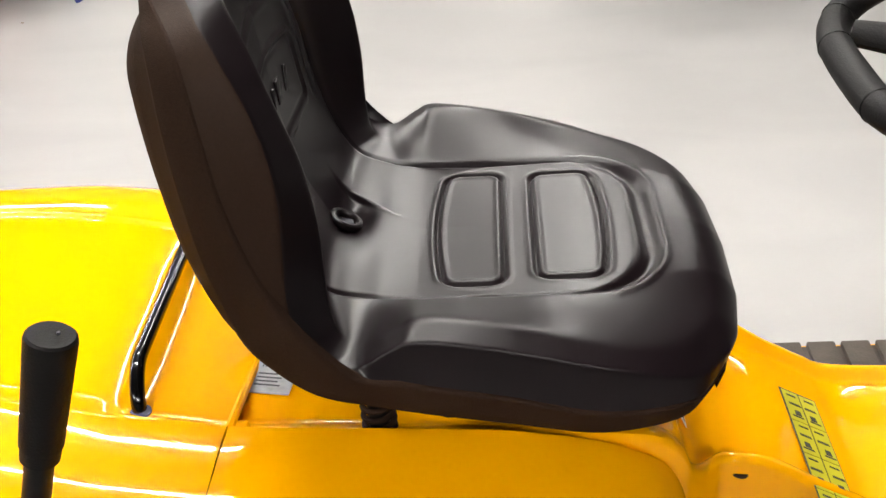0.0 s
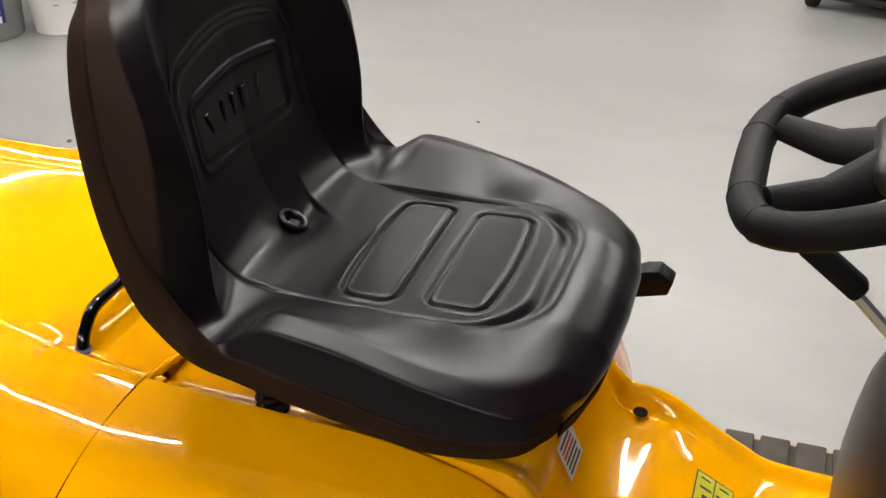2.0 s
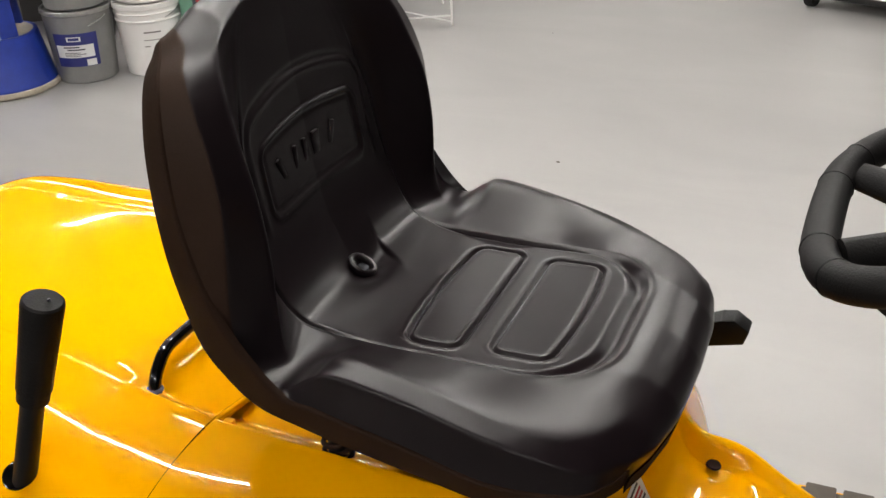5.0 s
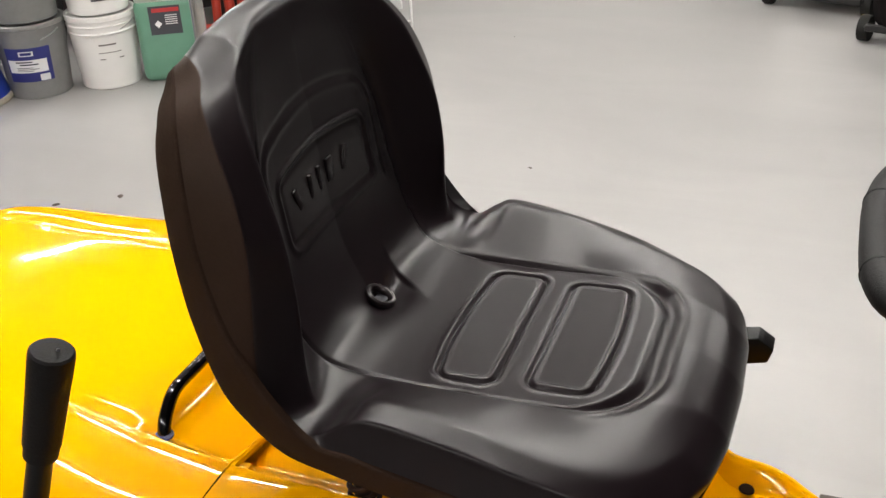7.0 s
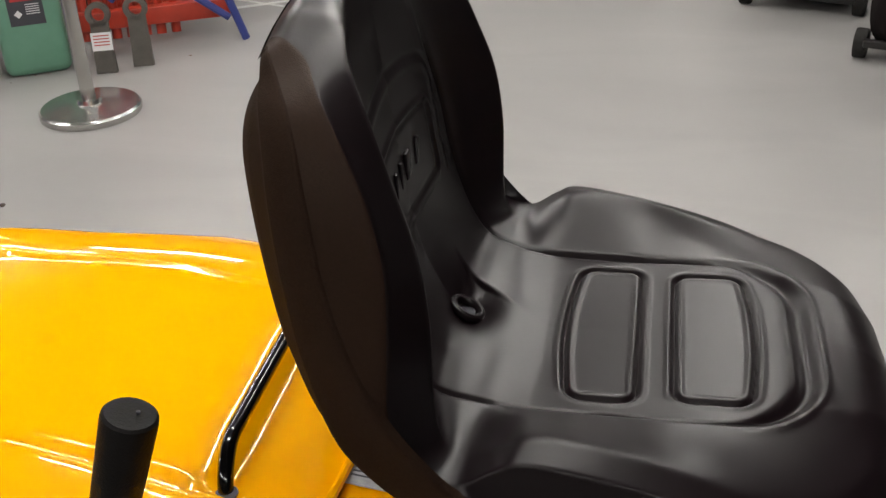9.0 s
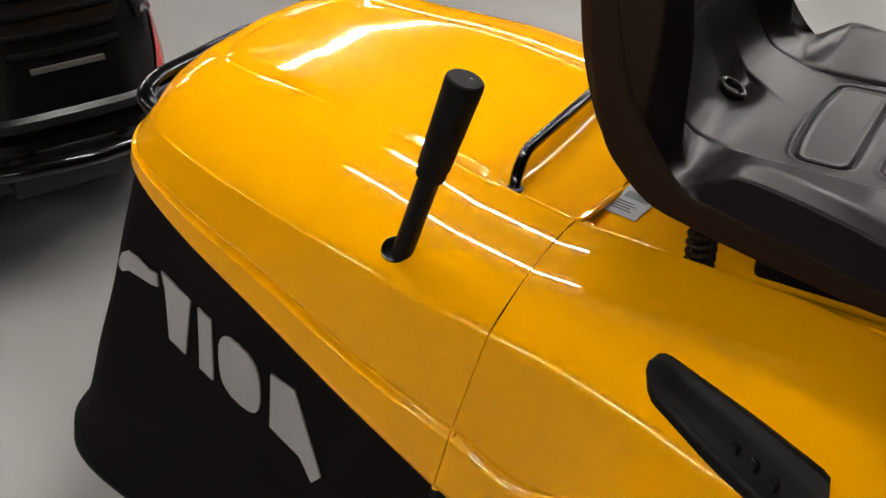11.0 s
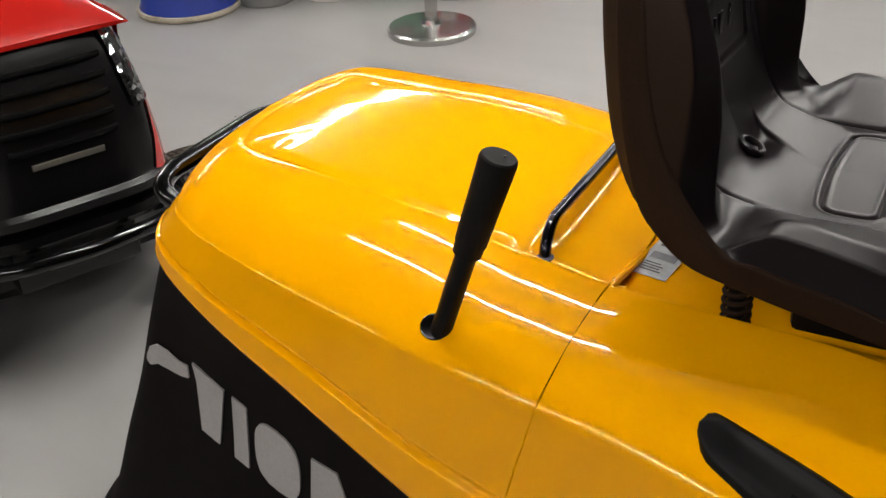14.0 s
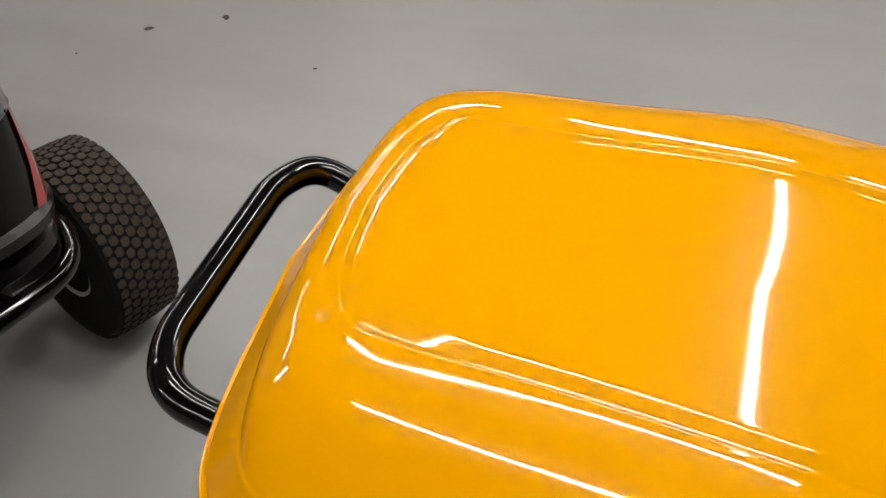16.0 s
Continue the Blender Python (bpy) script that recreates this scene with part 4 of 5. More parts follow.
# steering wheel on its column, behind the dash
def steering(parent):
    c = Vector((0.648, -0.012, 1.095))
    tilt = Matrix.Translation(c) @ pose(0, 0, 0, 0, -22, 0)
    outline = []
    for a in np.linspace(0, 2 * math.pi, 96, endpoint=False):
        ca, sa = math.cos(a), math.sin(a)
        square = 2.0 if ca > 0 else 2.0 + 1.5 * smooth(0.0, -0.45, ca)
        reach = 0.164 / (abs(ca) ** square + abs(sa) ** square) ** (1 / square)
        outline.append(tilt @ Vector((reach * ca * (0.94 if ca < 0 else 1.0), reach * sa, 0)))
    outline = [sum((outline[(k + j) % 96] for j in (-1, 0, 1)), Vector((0, 0, 0))) / 3 for k in range(96)]
    rim = part("steering_wheel", sweep(outline, 0.0165, 16, closed=True), GRIP, parent, "black padded steering wheel")
    part("hub", box((0.12, 0.13, 0.035), (0.01, 0, -0.018), 0.017, 3, tilt), DASHGREY, rim, "charcoal centre pad")
    for a, k in ((148, 0.155), (-148, 0.155), (0, 0.165)):
        v = Vector((math.cos(radians(a)), math.sin(radians(a)), 0))
        part("spoke", sweep([tilt @ (v * 0.04 + Vector((0, 0, -0.022))), tilt @ (v * 0.10 + Vector((0, 0, -0.020))), tilt @ (v * k)], 0.0, 12, radii=[0.024, 0.018, 0.014], flat=0.6), GRIP, rim)
    for k in (37, 42, 54, 59):
        along = (outline[k + 1] - outline[k - 1]).normalized()
        up = (tilt.to_3x3() @ Vector((0, 0, 1))).normalized()
        out = along.cross(up)
        seam = [outline[k] + (up * math.cos(t) + out * math.sin(t)) * 0.0162 for t in np.linspace(0, 2 * math.pi, 20, endpoint=False)]
        part("seam", sweep(seam, 0.0012, 5, closed=True), PLASTIC, rim)
    part("steering_column", sweep([tilt @ Vector((0, 0, -0.02)), tilt @ Vector((0.0, 0, -0.20))], 0.034, 18, radii=[0.030, 0.044]), DASHGREY, parent, "charcoal column boot")


steering(MOWER)
dash = []
for k in range(15):
    t = k / 14
    z = 0.36 + 0.56 * t
    xr = 0.685 - 0.05 * math.sin(math.pi * min(1, t * 1.0)) + 0.10 * smooth(0.75, 1, t)
    hw = 0.15 + 0.035 * math.sin(math.pi * t) - 0.07 * smooth(0.8, 1, t)
    row = []
    for j in range(25):
        a = math.pi * j / 24
        row.append(Vector((xr + 0.11 - 0.11 * math.sin(a) ** 0.6, -hw * math.cos(a), z)))
    row += [Vector((xr + 0.28, hw, z)), Vector((xr + 0.28, -hw, z))]
    dash.append(row)
part("dash_column", grid(dash, close_u=True, cap=True), DASHGREY, MOWER, "charcoal moulded dash column", sharp=50)
part("throttle_lever", sweep([(0.66, -0.06, 0.90), (0.60, -0.05, 0.955)], 0.006, 8), ZINC, MOWER)
part("throttle_knob", box((0.075, 0.026, 0.022), (0, 0, 0), 0.007, 2, pose(0.590, -0.048, 0.966, 0, 38, 0)), PLASTIC, MOWER, "black throttle knob")
nose = []
for k in range(13):
    t = k / 12
    x = 0.86 + 0.72 * t
    hw = 0.26 - 0.05 * smooth(0.7, 1, t)
    top = 0.86 - 0.10 * t - 0.12 * smooth(0.8, 1, t)
    nose.append([Vector((x, hw * math.copysign(abs(math.cos(a)) ** 0.6, math.cos(a)), 0.36 + (top - 0.36) * math.sin(a) ** 0.5)) for a in np.linspace(0.0, math.pi, 25)])
part("bonnet", grid(nose, cap=True), YELLOW, MOWER, "yellow bonnet over the engine", sharp=50)


# ---- the red mower behind ----
def red_mower():
    M = thing("red_ride_on_mower", "red and black ride-on mower with clear headlamps, parked on the floor", "ride-on mower", pose(-1.60, 0.21, 0, 0, 0, -22.4))
    for s in (-1, 1):
        wheel("front_wheel", 0.178, 0.135, 0.085, pose(0.0, s * 0.352, 0.178, 90, 0, 0), M, 7, 52, "black turf tyre with dusty hexagonal blocks", hexes=True)
        wheel("rear_wheel", 0.24, 0.22, 0.11, pose(-1.15, s * 0.36, 0.24, 90, 0, 0), M, 5, 30, "wide black turf tyre")
    part("front_axle", box((0.06, 0.60, 0.05), (0, 0, 0.20), 0.01), GREYTRIM, M)
    part("chassis", box((1.4, 0.28, 0.10), (-0.55, 0, 0.27), 0.01), GREYTRIM, M, "dark steel chassis")
    part("cutting_deck", lathe([(0.0, 0.17), (0.30, 0.17), (0.42, 0.15), (0.46, 0.11), (0.46, 0.05), (0.44, 0.05), (0.0, 0.10)], 40, (-0.56, 0, 0.03)), GREYTRIM, M, "black cutting deck under the frame")

    def ring(x0, hw, z, n=49, corner=4.2):
        """One level of the rounded nose, from its near flank round the front to the far flank."""
        row = []
        for j in range(n):
            a = -math.pi / 2 + math.pi * j / (n - 1)
            cx = abs(math.cos(a)) ** (2 / corner)
            sy = math.copysign(abs(math.sin(a)) ** (2 / corner), math.sin(a))
            row.append(Vector((x0 - 0.22 + (0.22) * cx, hw * sy, z)))
        return row
    # fascia from the bumper up to the hood edge
    levels = [(0.18, 0.19, 0.345), (0.225, 0.222, 0.352), (0.245, 0.236, 0.372), (0.242, 0.235, 0.392), (0.228, 0.226, 0.400), (0.236, 0.228, 0.408), (0.258, 0.238, 0.425), (0.262, 0.238, 0.445), (0.252, 0.232, 0.455), (0.250, 0.228, 0.52), (0.240, 0.218, 0.60), (0.222, 0.206, 0.66), (0.200, 0.194, 0.72), (0.172, 0.182, 0.765)]
    body = grid([ring(*l) for l in levels])
    part("nose_cover", body, NOSEBLACK, M, "black moulded nose cover", sharp=40)
    for k, (z, x) in enumerate(((0.735, 0.198), (0.700, 0.213), (0.664, 0.226), (0.628, 0.237), (0.592, 0.245))):
        pts = [Vector((x - 0.22 + 0.22 * abs(math.cos(a)) ** 0.477 + 0.004, (0.185 - 0.1 * (0.735 - z)) * math.copysign(abs(math.sin(a)) ** 0.477, math.sin(a)), z - 0.016 * math.cos(a))) for a in np.linspace(-0.42, 0.42, 22)]
        part("grille_louvre", sweep(pts, 0.011, 8, flat=0.55), PLASTIC, M, "black grille louvre")
    part("badge_bar", box((0.004, 0.150, 0.013), (0.2525, 0, 0.545), 0.001, 1), DULLSTEEL, M, "plain silver badge bar")
    hood = []
    for k in range(17):
        t = k / 16
        x = 0.185 - 0.80 * t
        hw = 0.20 + 0.06 * smooth(0, 0.5, t)
        top = 0.775 + 0.10 * smooth(0.0, 0.45, t) + 0.03 * t
        low = 0.765 - 0.34 * smooth(0.08, 0.34, t)
        hood.append([Vector((x, hw * math.copysign(abs(math.cos(a)) ** 0.55, math.cos(a)), low + (top - low) * math.sin(a) ** 0.6)) for a in np.linspace(0, math.pi, 29)])
    part("hood", grid(hood, cap=True), RED, M, "glossy red hood", sharp=50)
    for s in (-1, 1):
        lamp = []
        for k in range(13):
            t = k / 12
            z = 0.768 - 0.165 * t
            row = []
            for j in range(11):
                a = 0.52 + (0.90 - 0.40 * t) * j / 10
                x0, hw = line([0.60, 0.66, 0.72, 0.77], [0.240, 0.222, 0.200, 0.172], z), line([0.60, 0.66, 0.72, 0.77], [0.218, 0.206, 0.194, 0.182], z)
                row.append(Vector((x0 - 0.22 + 0.22 * abs(math.cos(a)) ** 0.476 + 0.006, s * (hw * abs(math.sin(a)) ** 0.476 + 0.005), z)))
            lamp.append(row)
        part("headlamp", grid(lamp), LENS, M, "clear faceted headlamp")
        flash = []
        for k in range(13):
            t = k / 12
            z = 0.715 - 0.258 * t
            row = []
            for j in range(7):
                a = (1.12 - 0.52 * t ** 1.2) + (0.26 + 0.34 * t) * j / 6
                levels_z = [0.455, 0.52, 0.60, 0.66, 0.72]
                x0, hw = line(levels_z, [0.252, 0.250, 0.240, 0.222, 0.200], z), line(levels_z, [0.232, 0.228, 0.218, 0.206, 0.194], z)
                row.append(Vector((x0 - 0.22 + 0.22 * abs(math.cos(a)) ** 0.476 + 0.003, s * (hw * abs(math.sin(a)) ** 0.476 + 0.003), z - 0.02 * t * j / 6)))
            flash.append(row)
        part("side_flash", grid(flash), RED, M, "red side flash")
        part("flank_panel", box((0.72, 0.016, 0.34), (-0.33, s * 0.222, 0.52), 0.006), GREYTRIM, M, "dark side panel")
    bp = fillet([(-0.06, -0.25, 0.29), (0.13, -0.258, 0.332), (0.245, -0.20, 0.340), (0.275, 0.0, 0.342), (0.245, 0.20, 0.340), (0.13, 0.258, 0.332), (-0.06, 0.25, 0.29)], 0.06, 8)
    part("bumper_bar", sweep(bp, 0.017, 16), GLOSSBLACK, M, "glossy black tubular bumper")
    for s in (-1, 1):
        part("bumper_bracket", sweep([(0.10, s * 0.10, 0.28), (0.265, s * 0.10, 0.336)], 0.012, 10), GLOSSBLACK, M)
    part("seat", box((0.42, 0.44, 0.12), (-1.02, 0, 0.80), 0.05, 3), VINYL, M, "black seat")
    part("seat_back", box((0.10, 0.42, 0.38), (-1.22, 0, 1.02), 0.045, 3), VINYL, M, "black seat back")
    part("rear_body", box((0.80, 0.74, 0.26), (-1.08, 0, 0.58), 0.07, 3), RED, M, "red rear fender body")
    c = [Vector((-0.70 + 0.16 * math.cos(a), 0.17 * math.sin(a), 1.02 + 0.05 * math.cos(a))) for a in np.linspace(0, 2 * math.pi, 40, endpoint=False)]
    sw = part("steering_wheel", sweep(c, 0.015, 12, closed=True), GRIP, M, "black steering wheel")
    part("steering_column", sweep([(-0.58, 0, 0.80), (-0.70, 0, 1.01)], 0.025, 12), DASHGREY, M)


red_mower()


# ---- containers along the side ----
def pail(x, y, z, r0, r1, h, mat, label, name, lid=True, turn=0.0, group="pails", rings=True):
    e = thing(name, label, "bucket", pose(x, y, z, 0, 0, turn), group)
    steel = mat is PAILGREY
    prof = [(0.0, 0.0), (r0 * 0.965, 0.0), (r0 * 0.985, 0.002), (r0, 0.007), (r0 - 0.001, 0.012), (r0 + (r1 - r0) * 0.74, h * 0.74)]
    if not steel:
        prof += [(r0 + (r1 - r0) * 0.76 + 0.005, h * 0.750), (r0 + (r1 - r0) * 0.77 + 0.006, h * 0.765), (r0 + (r1 - r0) * 0.78 + 0.001, h * 0.78), (r0 + (r1 - r0) * 0.86 + 0.001, h * 0.85), (r0 + (r1 - r0) * 0.87 + 0.005, h * 0.86), (r0 + (r1 - r0) * 0.88 + 0.001, h * 0.875)]
    prof += [(r1, h * 0.945), (r1 * 0.9, h * 0.945), (0, h * 0.945)]
    part("body", lathe(prof, 56), mat, e, sharp=28)
    rim_h = 0.016 if steel else 0.022
    part("lid", lathe([(0.0, h - 0.010), (r1 * 0.93, h - 0.010), (r1 * 0.95, h - 0.002), (r1 * 0.97, h), (r1 * 1.015, h), (r1 * 1.035, h - 0.003), (r1 * 1.035, h - rim_h), (r1 * 1.015, h - rim_h - 0.003), (r1 * 0.98, h - rim_h - 0.002)], 56), STEELLID if steel else mat, e, "crimped lid", sharp=28)
    a = np.linspace(radians(20), radians(160), 22)
    wire = [Vector((r1 * 1.06 * math.cos(t), -r1 * 1.06 * math.sin(t) * 0.75, h * 0.9 - 0.055 * math.sin(t))) for t in np.linspace(0, math.pi, 22)]
    part("bail_handle", sweep(wire, 0.0028, 6), ZINC, e, "thin wire bail handle")
    return e


def round_label(parent, r, z0, z1, a0, a1, mat, name="paper_label", off=0.0012, r_top=None):
    rt = r_top or r
    rows_ = []
    for k in range(15):
        a = radians(a0 + (a1 - a0) * k / 14)
        rows_.append([Vector(((r + off) * math.cos(a), (r + off) * math.sin(a), z0)), Vector(((rt + off) * math.cos(a), (rt + off) * math.sin(a), z1))])
    return part(name, grid(rows_), mat, parent)


PAILS_AT = ((-2.83, 2.47), (-2.60, 2.65))
g1 = pail(*PAILS_AT[0], 0, 0.128, 0.146, 0.315, PAILGREY, "grey metal pail with a navy and white label on the floor", "grey_pail")
round_label(g1, 0.1322, 0.078, 0.222, -98, -20, NAVY, r_top=0.1410)
round_label(g1, 0.1340, 0.118, 0.172, -95, -28, PAPER, off=0.0022, r_top=0.1376)
round_label(g1, 0.1324, 0.080, 0.108, -44, -27, PAPER, off=0.0022, r_top=0.1342)
for k, z in enumerate((0.161, 0.150, 0.138, 0.131, 0.124)):
    round_label(g1, 0.1375 - 0.0009 * k, z, z + (0.0055 if k < 2 else 0.0028), -80 + 6 * (k == 1), -52 + 9 * (k % 2), INK, "print", off=0.0028)
round_label(g1, 0.1396, 0.189, 0.209, -72, -48, PAPER, "print", off=0.0024, r_top=0.1410)
round_label(g1, 0.1399, 0.193, 0.205, -69, -51, NAVY, "print", off=0.0030, r_top=0.1408)
pail(*PAILS_AT[0], 0.317, 0.128, 0.146, 0.30, PAILGREY, "grey metal pail stacked on another pail", "grey_pail", turn=30)
w1 = pail(*PAILS_AT[1], 0, 0.124, 0.143, 0.315, PAILWHITE, "white plastic pail with faint grey print on the floor", "white_pail", turn=10)
for k, (z, a0, a1, hh) in enumerate(((0.192, -72, -42, 0.006), (0.160, -74, -34, 0.003), (0.132, -74, -64, 0.004), (0.132, -40, -30, 0.004))):
    round_label(w1, 0.1240 + 0.019 * z / 0.315, z, z + hh, a0, a1, GREYCAN, "print", off=0.0015)
w2 = pail(*PAILS_AT[1], 0.317, 0.124, 0.143, 0.315, PAILWHITE, "white plastic pail stacked on another white pail", "white_pail", turn=40)
round_label(w2, 0.1305, 0.06, 0.068, -100, -60, INK, "print", off=0.004)


def jerry_can(x, y, z, turn, w, d, h, mat, top, label):
    e = thing("jerry_can", label, "canister", pose(x, y, z, 0, 0, turn), "canisters")
    b = box((w, d, h * 0.84), (0, 0, h * 0.42), 0.035, 4)
    part("body", b, mat, e, sharp=50)
    part("shoulder", box((w * 0.96, d * 0.96, h * 0.16), (0, 0, h * 0.86), 0.03, 4), top, e, "pale upper part", sharp=50)
    part("cap", lathe([(0, 0), (0.026, 0), (0.026, 0.03), (0.022, 0.034), (0, 0.034)], 20, (w * 0.28, 0, h * 0.93)), INK, e, "black screw cap")
    part("handle", sweep(fillet([(-w * 0.32, 0, h * 0.92), (-w * 0.28, 0, h * 1.02), (w * 0.06, 0, h * 1.02), (w * 0.1, 0, h * 0.92)], 0.03), 0.014, 10), top, e)
    return e


jc = jerry_can(-2.375, 2.80, 0, 32, 0.25, 0.20, 0.42, GREEN, CLEARTOP, "green translucent plastic jerry can with a black label")
part("paper_label", box((0.13, 0.0015, 0.12), (0.0, -0.1005, 0.265), 0), INK, jc, "black product label", smooth=False)
part("print", box((0.11, 0.0015, 0.016), (0.005, -0.1018, 0.308), 0), REDINK, jc, smooth=False)
part("print", box((0.022, 0.0015, 0.022), (0, 0, 0), 0, 1, pose(-0.030, -0.1018, 0.25, 0, 45, 0)), PAPER, jc, smooth=False)
for k in range(5):
    part("print", box((0.05, 0.0012, 0.003), (0.025, -0.1018, 0.285 - 0.009 * k), 0), PAPER, jc, smooth=False)
gc = jerry_can(-3.30, 2.38, 0, 34, 0.30, 0.22, 0.42, GREYCAN, GREYCAN, "dark grey plastic canister with a white and blue label")
part("paper_label", box((0.19, 0.0015, 0.16), (0.0, -0.1105, 0.235), 0), PAPER, gc, "white and blue label", smooth=False)
part("print", box((0.19, 0.0012, 0.040), (0.0, -0.1115, 0.215), 0), LIGHTBLUE, gc, smooth=False)
part("print", box((0.16, 0.0012, 0.014), (0.0, -0.1115, 0.285), 0), INK, gc, smooth=False)
part("print", box((0.14, 0.0014, 0.012), (0.0, -0.1120, 0.222), 0), PAPER, gc, smooth=False)


# kick stool: a skirted drum, a middle step, three legs and a top step
def stool(x, y):
    e = thing("step_stool", "blue round kick step stool with worn cream treads, on the floor", "step stool", pose(x, y, 0, 0, 0, 20))
    part("base_drum", lathe([(0.175, 0.0), (0.213, 0.0), (0.215, 0.03), (0.207, 0.045), (0.170, 0.235), (0.160, 0.238), (0.15, 0.235)], 56), BLUE, e, sharp=40)
    part("floor_ring", lathe([(0.20, 0.004), (0.226, 0.004), (0.230, 0.014), (0.226, 0.026), (0.21, 0.028)], 56), DIRTYCREAM, e, "scuffed cream rubber ring")
    part("lower_tread", lathe([(0.0, 0.236), (0.162, 0.236), (0.168, 0.230)], 48), DIRTYCREAM, e, "worn cream tread")
    for a in (200, 320, 80):
        c, s = math.cos(radians(a)), math.sin(radians(a))
        m = pose(0.128 * c, 0.128 * s, 0.33, 0, 0, a)
        part("leg", box((0.022, 0.075, 0.20), (0, 0, 0), 0.006, 2, m @ pose(0, 0, 0, 0, -6, 0)), BLUE, e, "blue flat leg")
    part("upper_step", lathe([(0.0, 0.425), (0.135, 0.425), (0.143, 0.42), (0.146, 0.395), (0.14, 0.392), (0.0, 0.40)], 48), BLUE, e)
    part("upper_tread", lathe([(0.0, 0.430), (0.128, 0.430), (0.132, 0.424)], 48), DIRTYCREAM, e, "worn cream tread")


stool(-3.08, 2.24)


# barrier post
e = thing("barrier_post", "polished steel barrier post on a round base", "barrier post", pose(-1.918, 2.392, 0))
part("base", lathe([(0.0, 0.0), (0.178, 0.0), (0.180, 0.006), (0.180, 0.022), (0.172, 0.030), (0.06, 0.040), (0.0, 0.042)], 56), CHROME, e, "polished domed base", sharp=30)
part("collar", lathe([(0.0, 0.04), (0.045, 0.04), (0.040, 0.055), (0.0, 0.058)], 32), CHROME, e)
part("post", lathe([(0.0, 0.05), (0.0255, 0.05), (0.0255, 0.95), (0.0, 0.95)], 32), CHROME, e, "satin steel tube", sharp=30)
part("head", lathe([(0.0, 0.93), (0.034, 0.93), (0.034, 1.0), (0.028, 1.01), (0.0, 1.012)], 32), PLASTIC, e, "black belt head")


# iron plates with eyes standing against the rack
def eye_plate(x, y, turn, tag_):
    e = thing("eye_plate", "dull iron plate with a round eye" + (" and a white tag" if tag_ else ""), "iron plate", pose(x, y, 0, -8, 0, turn), "iron plates")
    ring = [(0.046 * math.cos(a), 0.235 + 0.046 * math.sin(a)) for a in np.linspace(-0.6, math.pi + 0.6, 22)]
    outer = [(-0.040, 0.0), (0.040, 0.0)] + [(0.046 * math.cos(a), 0.235 + 0.046 * math.sin(a)) for a in np.linspace(-0.75, math.pi + 0.75, 26)]
    hole = [(0.027 * math.cos(a), 0.235 + 0.027 * math.sin(a)) for a in np.linspace(-0.75, math.pi + 0.75, 26)]
    # plate with a real eye: a stem below and a ring strip above
    st = moved(prism([(-0.040, 0.0), (0.040, 0.0), (0.034, 0.200), (-0.034, 0.200)], 0.03), pose(0, 0.015, 0, 90, 0, 0))
    strip = []
    for a in np.linspace(0, 2 * math.pi, 33):
        c, s = math.cos(a), math.sin(a)
        strip.append([Vector((r * c, yy, 0.228 + r * s)) for r, yy in ((0.026, -0.015), (0.047, -0.015), (0.047, 0.015), (0.026, 0.015))])
    part("plate", merge(st, grid(strip, close_u=True)), DULLSTEEL, e, smooth=False)
    if tag_:
        part("tag", box((0.078, 0.002, 0.07), (0, -0.017, 0.125), 0), PAPER, e, "white paper tag", smooth=False)
        for k in range(4):
            part("print", box((0.06, 0.001, 0.004), (0, -0.0185, 0.148 - 0.012 * k), 0), REDINK, e, smooth=False)


eye_plate(-2.065, 2.78, 22, True)
eye_plate(-1.955, 2.875, 22, False)


# red frames leaning in a blue rack
rack = thing("tool_rack", "blue tubular rack with red frames standing in it", "rack", pose(-2.10, 3.20, 0, 0, 0, 28))
for k in range(7):
    x = -0.24 + 0.06 * k
    part("red_frame", sweep(fillet([(x, -0.12, 0.05), (x + 0.01, 0.02, 0.72), (x + 0.02, 0.20, 0.74), (x + 0.02, 0.24, 0.05)], 0.06), 0.020, 10), REDTUBE, rack, "red enamelled steel frame")
part("blue_brace", sweep([(-0.30, -0.17, 0.62), (0.34, -0.17, 0.10)], 0.016, 10), BLUETUBE, rack, "blue steel brace")
part("blue_brace", sweep([(0.22, -0.165, 0.62), (-0.12, -0.165, 0.22)], 0.016, 10), BLUETUBE, rack, "blue steel brace")
part("blue_leg", sweep([(0.40, -0.17, 0.0), (0.20, -0.10, 0.66)], 0.020, 10, flat=0.6), BLUETUBE, rack, "blue steel leg")
part("red_rail", box((0.66, 0.06, 0.075), (0.03, -0.12, 0.135), 0.008), REDTUBE, rack, "red lower rail")
part("backing", box((0.60, 0.03, 0.60), (0.0, 0.28, 0.34), 0.004), GREYTRIM, rack, "dark backing")


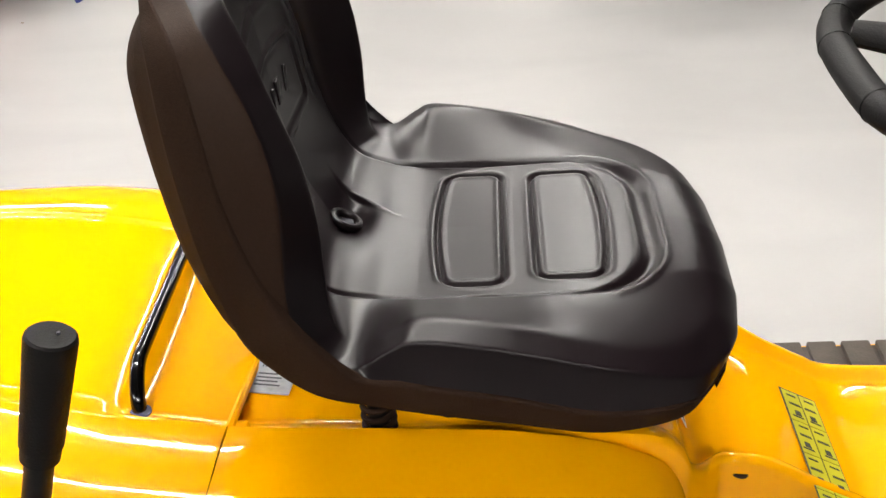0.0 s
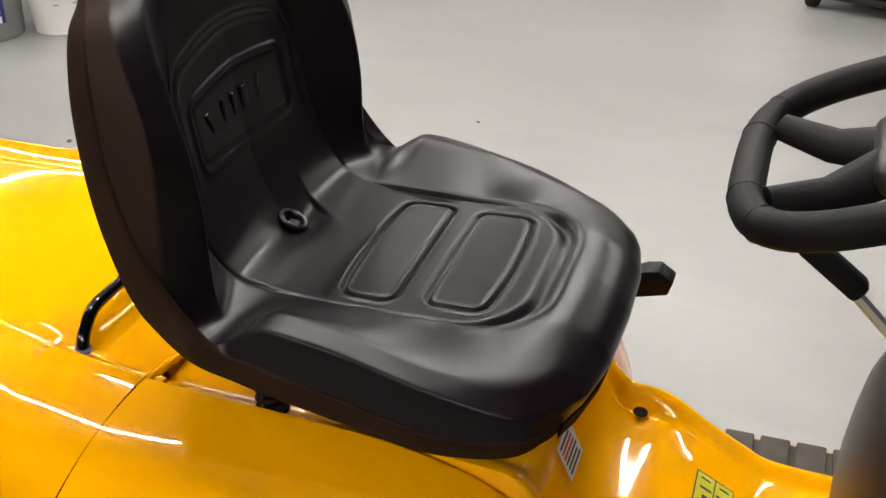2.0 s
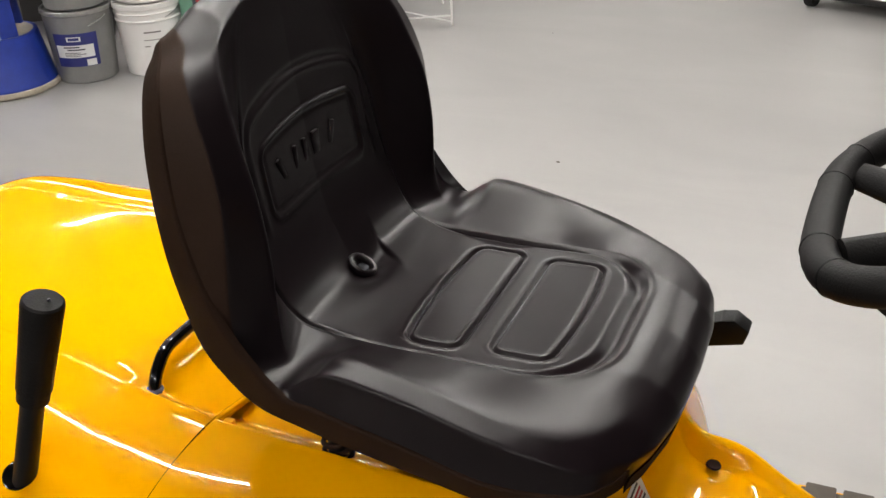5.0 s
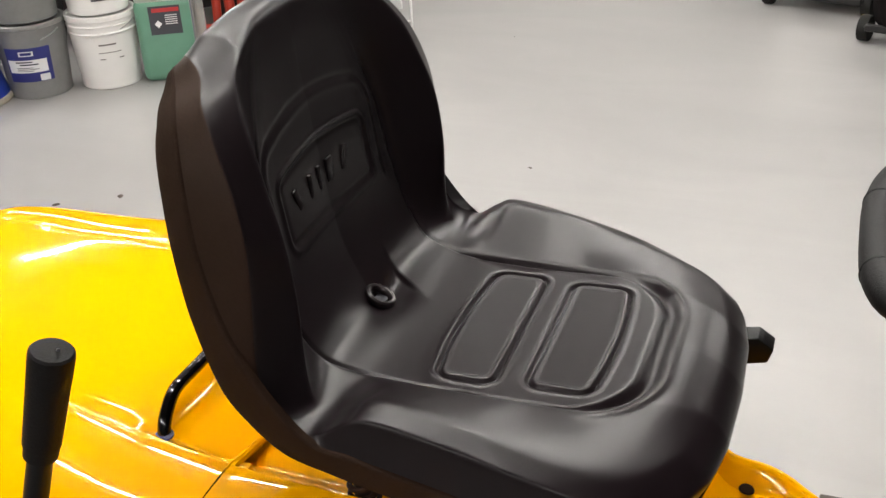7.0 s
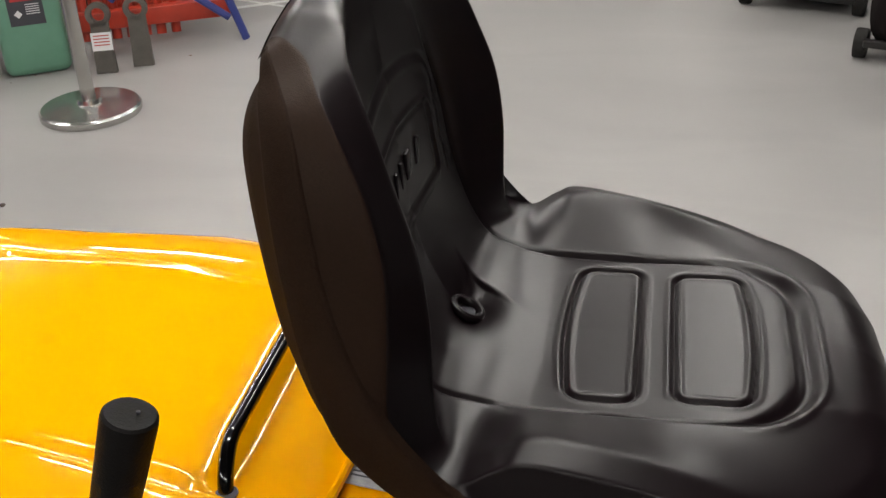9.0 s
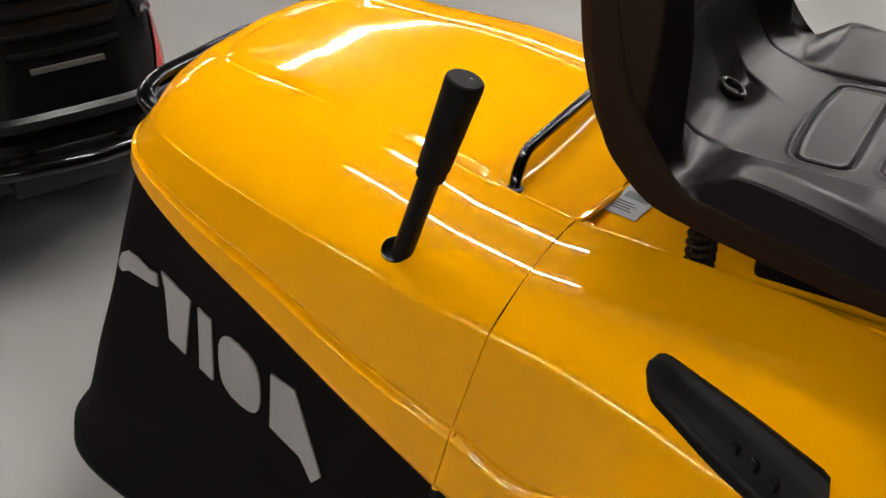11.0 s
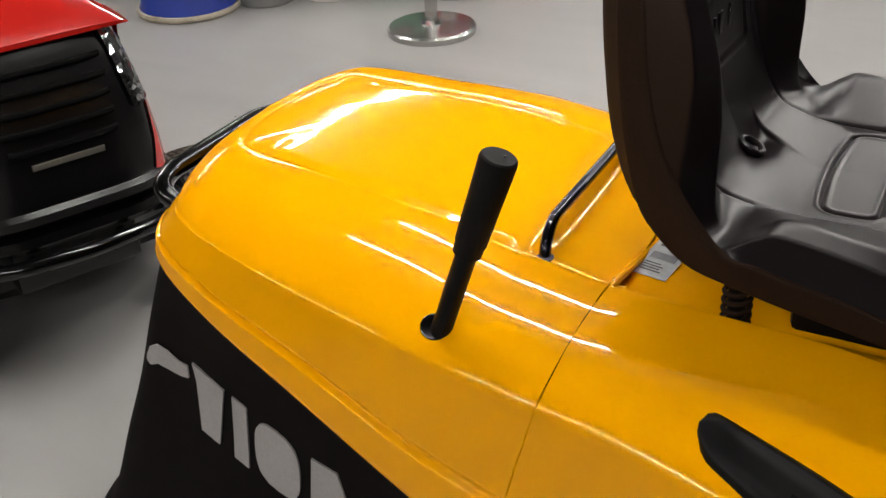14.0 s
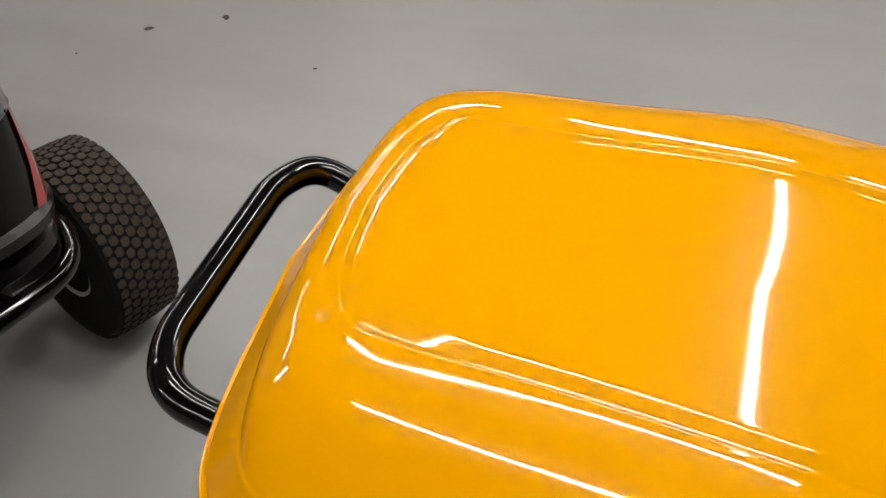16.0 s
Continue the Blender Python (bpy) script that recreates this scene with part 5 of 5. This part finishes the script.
# white wire basket
def wire_basket():
    e = thing("wire_basket", "white coated wire display basket on legs", "wire basket", pose(-1.98, 3.62, 0, 0, 0, 32))
    W, D, z0, z1 = 0.62, 0.40, 0.22, 0.62
    for z in (z0, (z0 + z1) / 2, z1):
        part("hoop", sweep([(-W / 2, -D / 2, z), (W / 2, -D / 2, z), (W / 2, D / 2, z), (-W / 2, D / 2, z)], 0.0045, 6, closed=True), WHITEWIRE, e)
    for k in range(11):
        x = -W / 2 + W * k / 10
        part("wire", sweep([(x, -D / 2, z1), (x, -D / 2, z0), (x, D / 2, z0), (x, D / 2, z1)], 0.0028, 5), WHITEWIRE, e)
    for k in range(7):
        y = -D / 2 + D * k / 6
        part("wire", sweep([(-W / 2, y, z1), (-W / 2, y, z0), (W / 2, y, z0), (W / 2, y, z1)], 0.0028, 5), WHITEWIRE, e)
    for sx in (-1, 1):
        for sy in (-1, 1):
            part("leg", sweep([(sx * W / 2, sy * D / 2, z1), (sx * W / 2, sy * D / 2, 0)], 0.006, 8), WHITEWIRE, e)
    part("stretcher", sweep([(-W / 2, -D / 2, 0.05), (W / 2, -D / 2, 0.05)], 0.005, 6), WHITEWIRE, e)
    part("stretcher", sweep([(-W / 2, -D / 2, 0.20), (W / 2, -D / 2, 0.02)], 0.004, 6), WHITEWIRE, e)


wire_basket()


# row of walk-behind mowers with dark bags
def push_mower(x, y, turn, body_mat, label):
    e = thing("push_mower", label, "lawn mower", pose(x, y, 0, 0, 0, turn), "row of walk-behind mowers")
    rows_ = []
    for k in range(11):
        t = k / 10
        xx = -0.015 + 0.685 * t
        hw = 0.215 + 0.025 * math.sin(math.pi * t) - 0.05 * (1 if k in (0, 10) else 0)
        lo, hi = 0.052 + 0.015 * (1 if k in (0, 10) else 0), 0.56 + 0.10 * smooth(0, 0.4, t)
        rows_.append([Vector((xx, hw * math.copysign(abs(math.cos(a)) ** 0.4, math.cos(a)), (lo + hi) / 2 + (hi - lo) / 2 * math.copysign(abs(math.sin(a)) ** 0.4, math.sin(a)) + 0.008 * noise.noise(Vector((xx * 9, a * 2, x))))) for a in np.linspace(0, 2 * math.pi, 36, endpoint=False)])
    part("bag", grid(rows_, close_u=True, cap=True), body_mat, e, sharp=50)
    part("deck", box((0.62, 0.48, 0.11), (0.85, 0, 0.155), 0.04, 3), body_mat, e, "mower deck")
    part("engine", lathe([(0, 0), (0.15, 0), (0.16, 0.03), (0.16, 0.10), (0.12, 0.15), (0, 0.16)], 28, (0.90, 0, 0.21)), GLOSSBLACK, e, "black engine cover")
    for sx, r in ((0.05, 0.056), (1.08, 0.085)):
        for s in (-1, 1):
            wh = part("wheel", lathe([(0, -0.024), (r * 0.55, -0.024), (r * 0.96, -0.022), (r, -0.014), (r, 0.014), (r * 0.96, 0.022), (r * 0.55, 0.024), (0, 0.024)], 32), RUBBER, e, "black plastic wheel")
            wh.matrix_basis = pose(sx, s * 0.235, r, 90, 0, 0)
    part("axle", sweep([(0.05, -0.23, 0.056), (0.05, 0.23, 0.056)], 0.010, 8), PLASTIC, e)
    part("rear_bar", box((0.03, 0.44, 0.03), (-0.005, 0, 0.075), 0.006), GREYTRIM, e)
    part("handlebar", sweep(fillet([(0.45, -0.20, 0.20), (-0.10, -0.22, 0.98), (-0.10, 0.22, 0.98), (0.45, 0.20, 0.20)], 0.06), 0.012, 10), GLOSSBLACK, e, "black tubular handlebar")


push_mower(0.992, 3.19, 74, FABRIC, "dark walk-behind mower with a black fabric bag on small wheels")
push_mower(0.582, 3.83, 74, FABRIC, "dark walk-behind mower with a black bag beside another mower")
push_mower(0.122, 4.32, 74, PAILWHITE, "pale grey walk-behind mower with small black wheels")

# low dark shelving behind the containers
e = thing("dark_shelving", "low dark steel shelving against the side", "shelving", pose(-3.25, 3.10, 0, 0, 0, 40))
part("back_panel", box((2.6, 0.04, 1.3), (0, 0.26, 0.65), 0.004), DARKWALL, e)
for z in (0.5, 0.95, 1.3):
    part("shelf", box((2.6, 0.44, 0.03), (0, 0.05, z), 0.004), DARKWALL, e)
for sx in (-1.29, 0, 1.29):
    part("upright", box((0.04, 0.46, 1.3), (sx, 0.05, 0.65), 0.004), DARKWALL, e)


# grit and dry crumbs on the floor
def crumb(x, y, r, mat, seed):
    rnd = random.Random(seed)
    bm = bmesh.new()
    bmesh.ops.create_icosphere(bm, subdivisions=2, radius=r)
    for v in bm.verts:
        v.co *= 0.7 + 0.6 * rnd.random()
        v.co.z = max(0, v.co.z * 0.35)
        v.co.x *= 1.5
    tagged(part("floor_crumb", bm, mat), "small dark crumb of dirt on the floor", "dirt", "crumbs on the floor").matrix_basis = pose(x, y, 0, 0, 0, rnd.random() * 360)


for k, (x, y, r) in enumerate(((-1.815, 1.67, 0.009), (-1.985, 1.55, 0.009))):
    crumb(x, y, r, STAIN, k)
rnd = random.Random(7)
for k in range(9):
    crumb(rnd.uniform(-2.6, 0.9), rnd.uniform(1.0, 4.2), rnd.uniform(0.002, 0.005), (STAIN, LEAF)[k % 2], 20 + k)
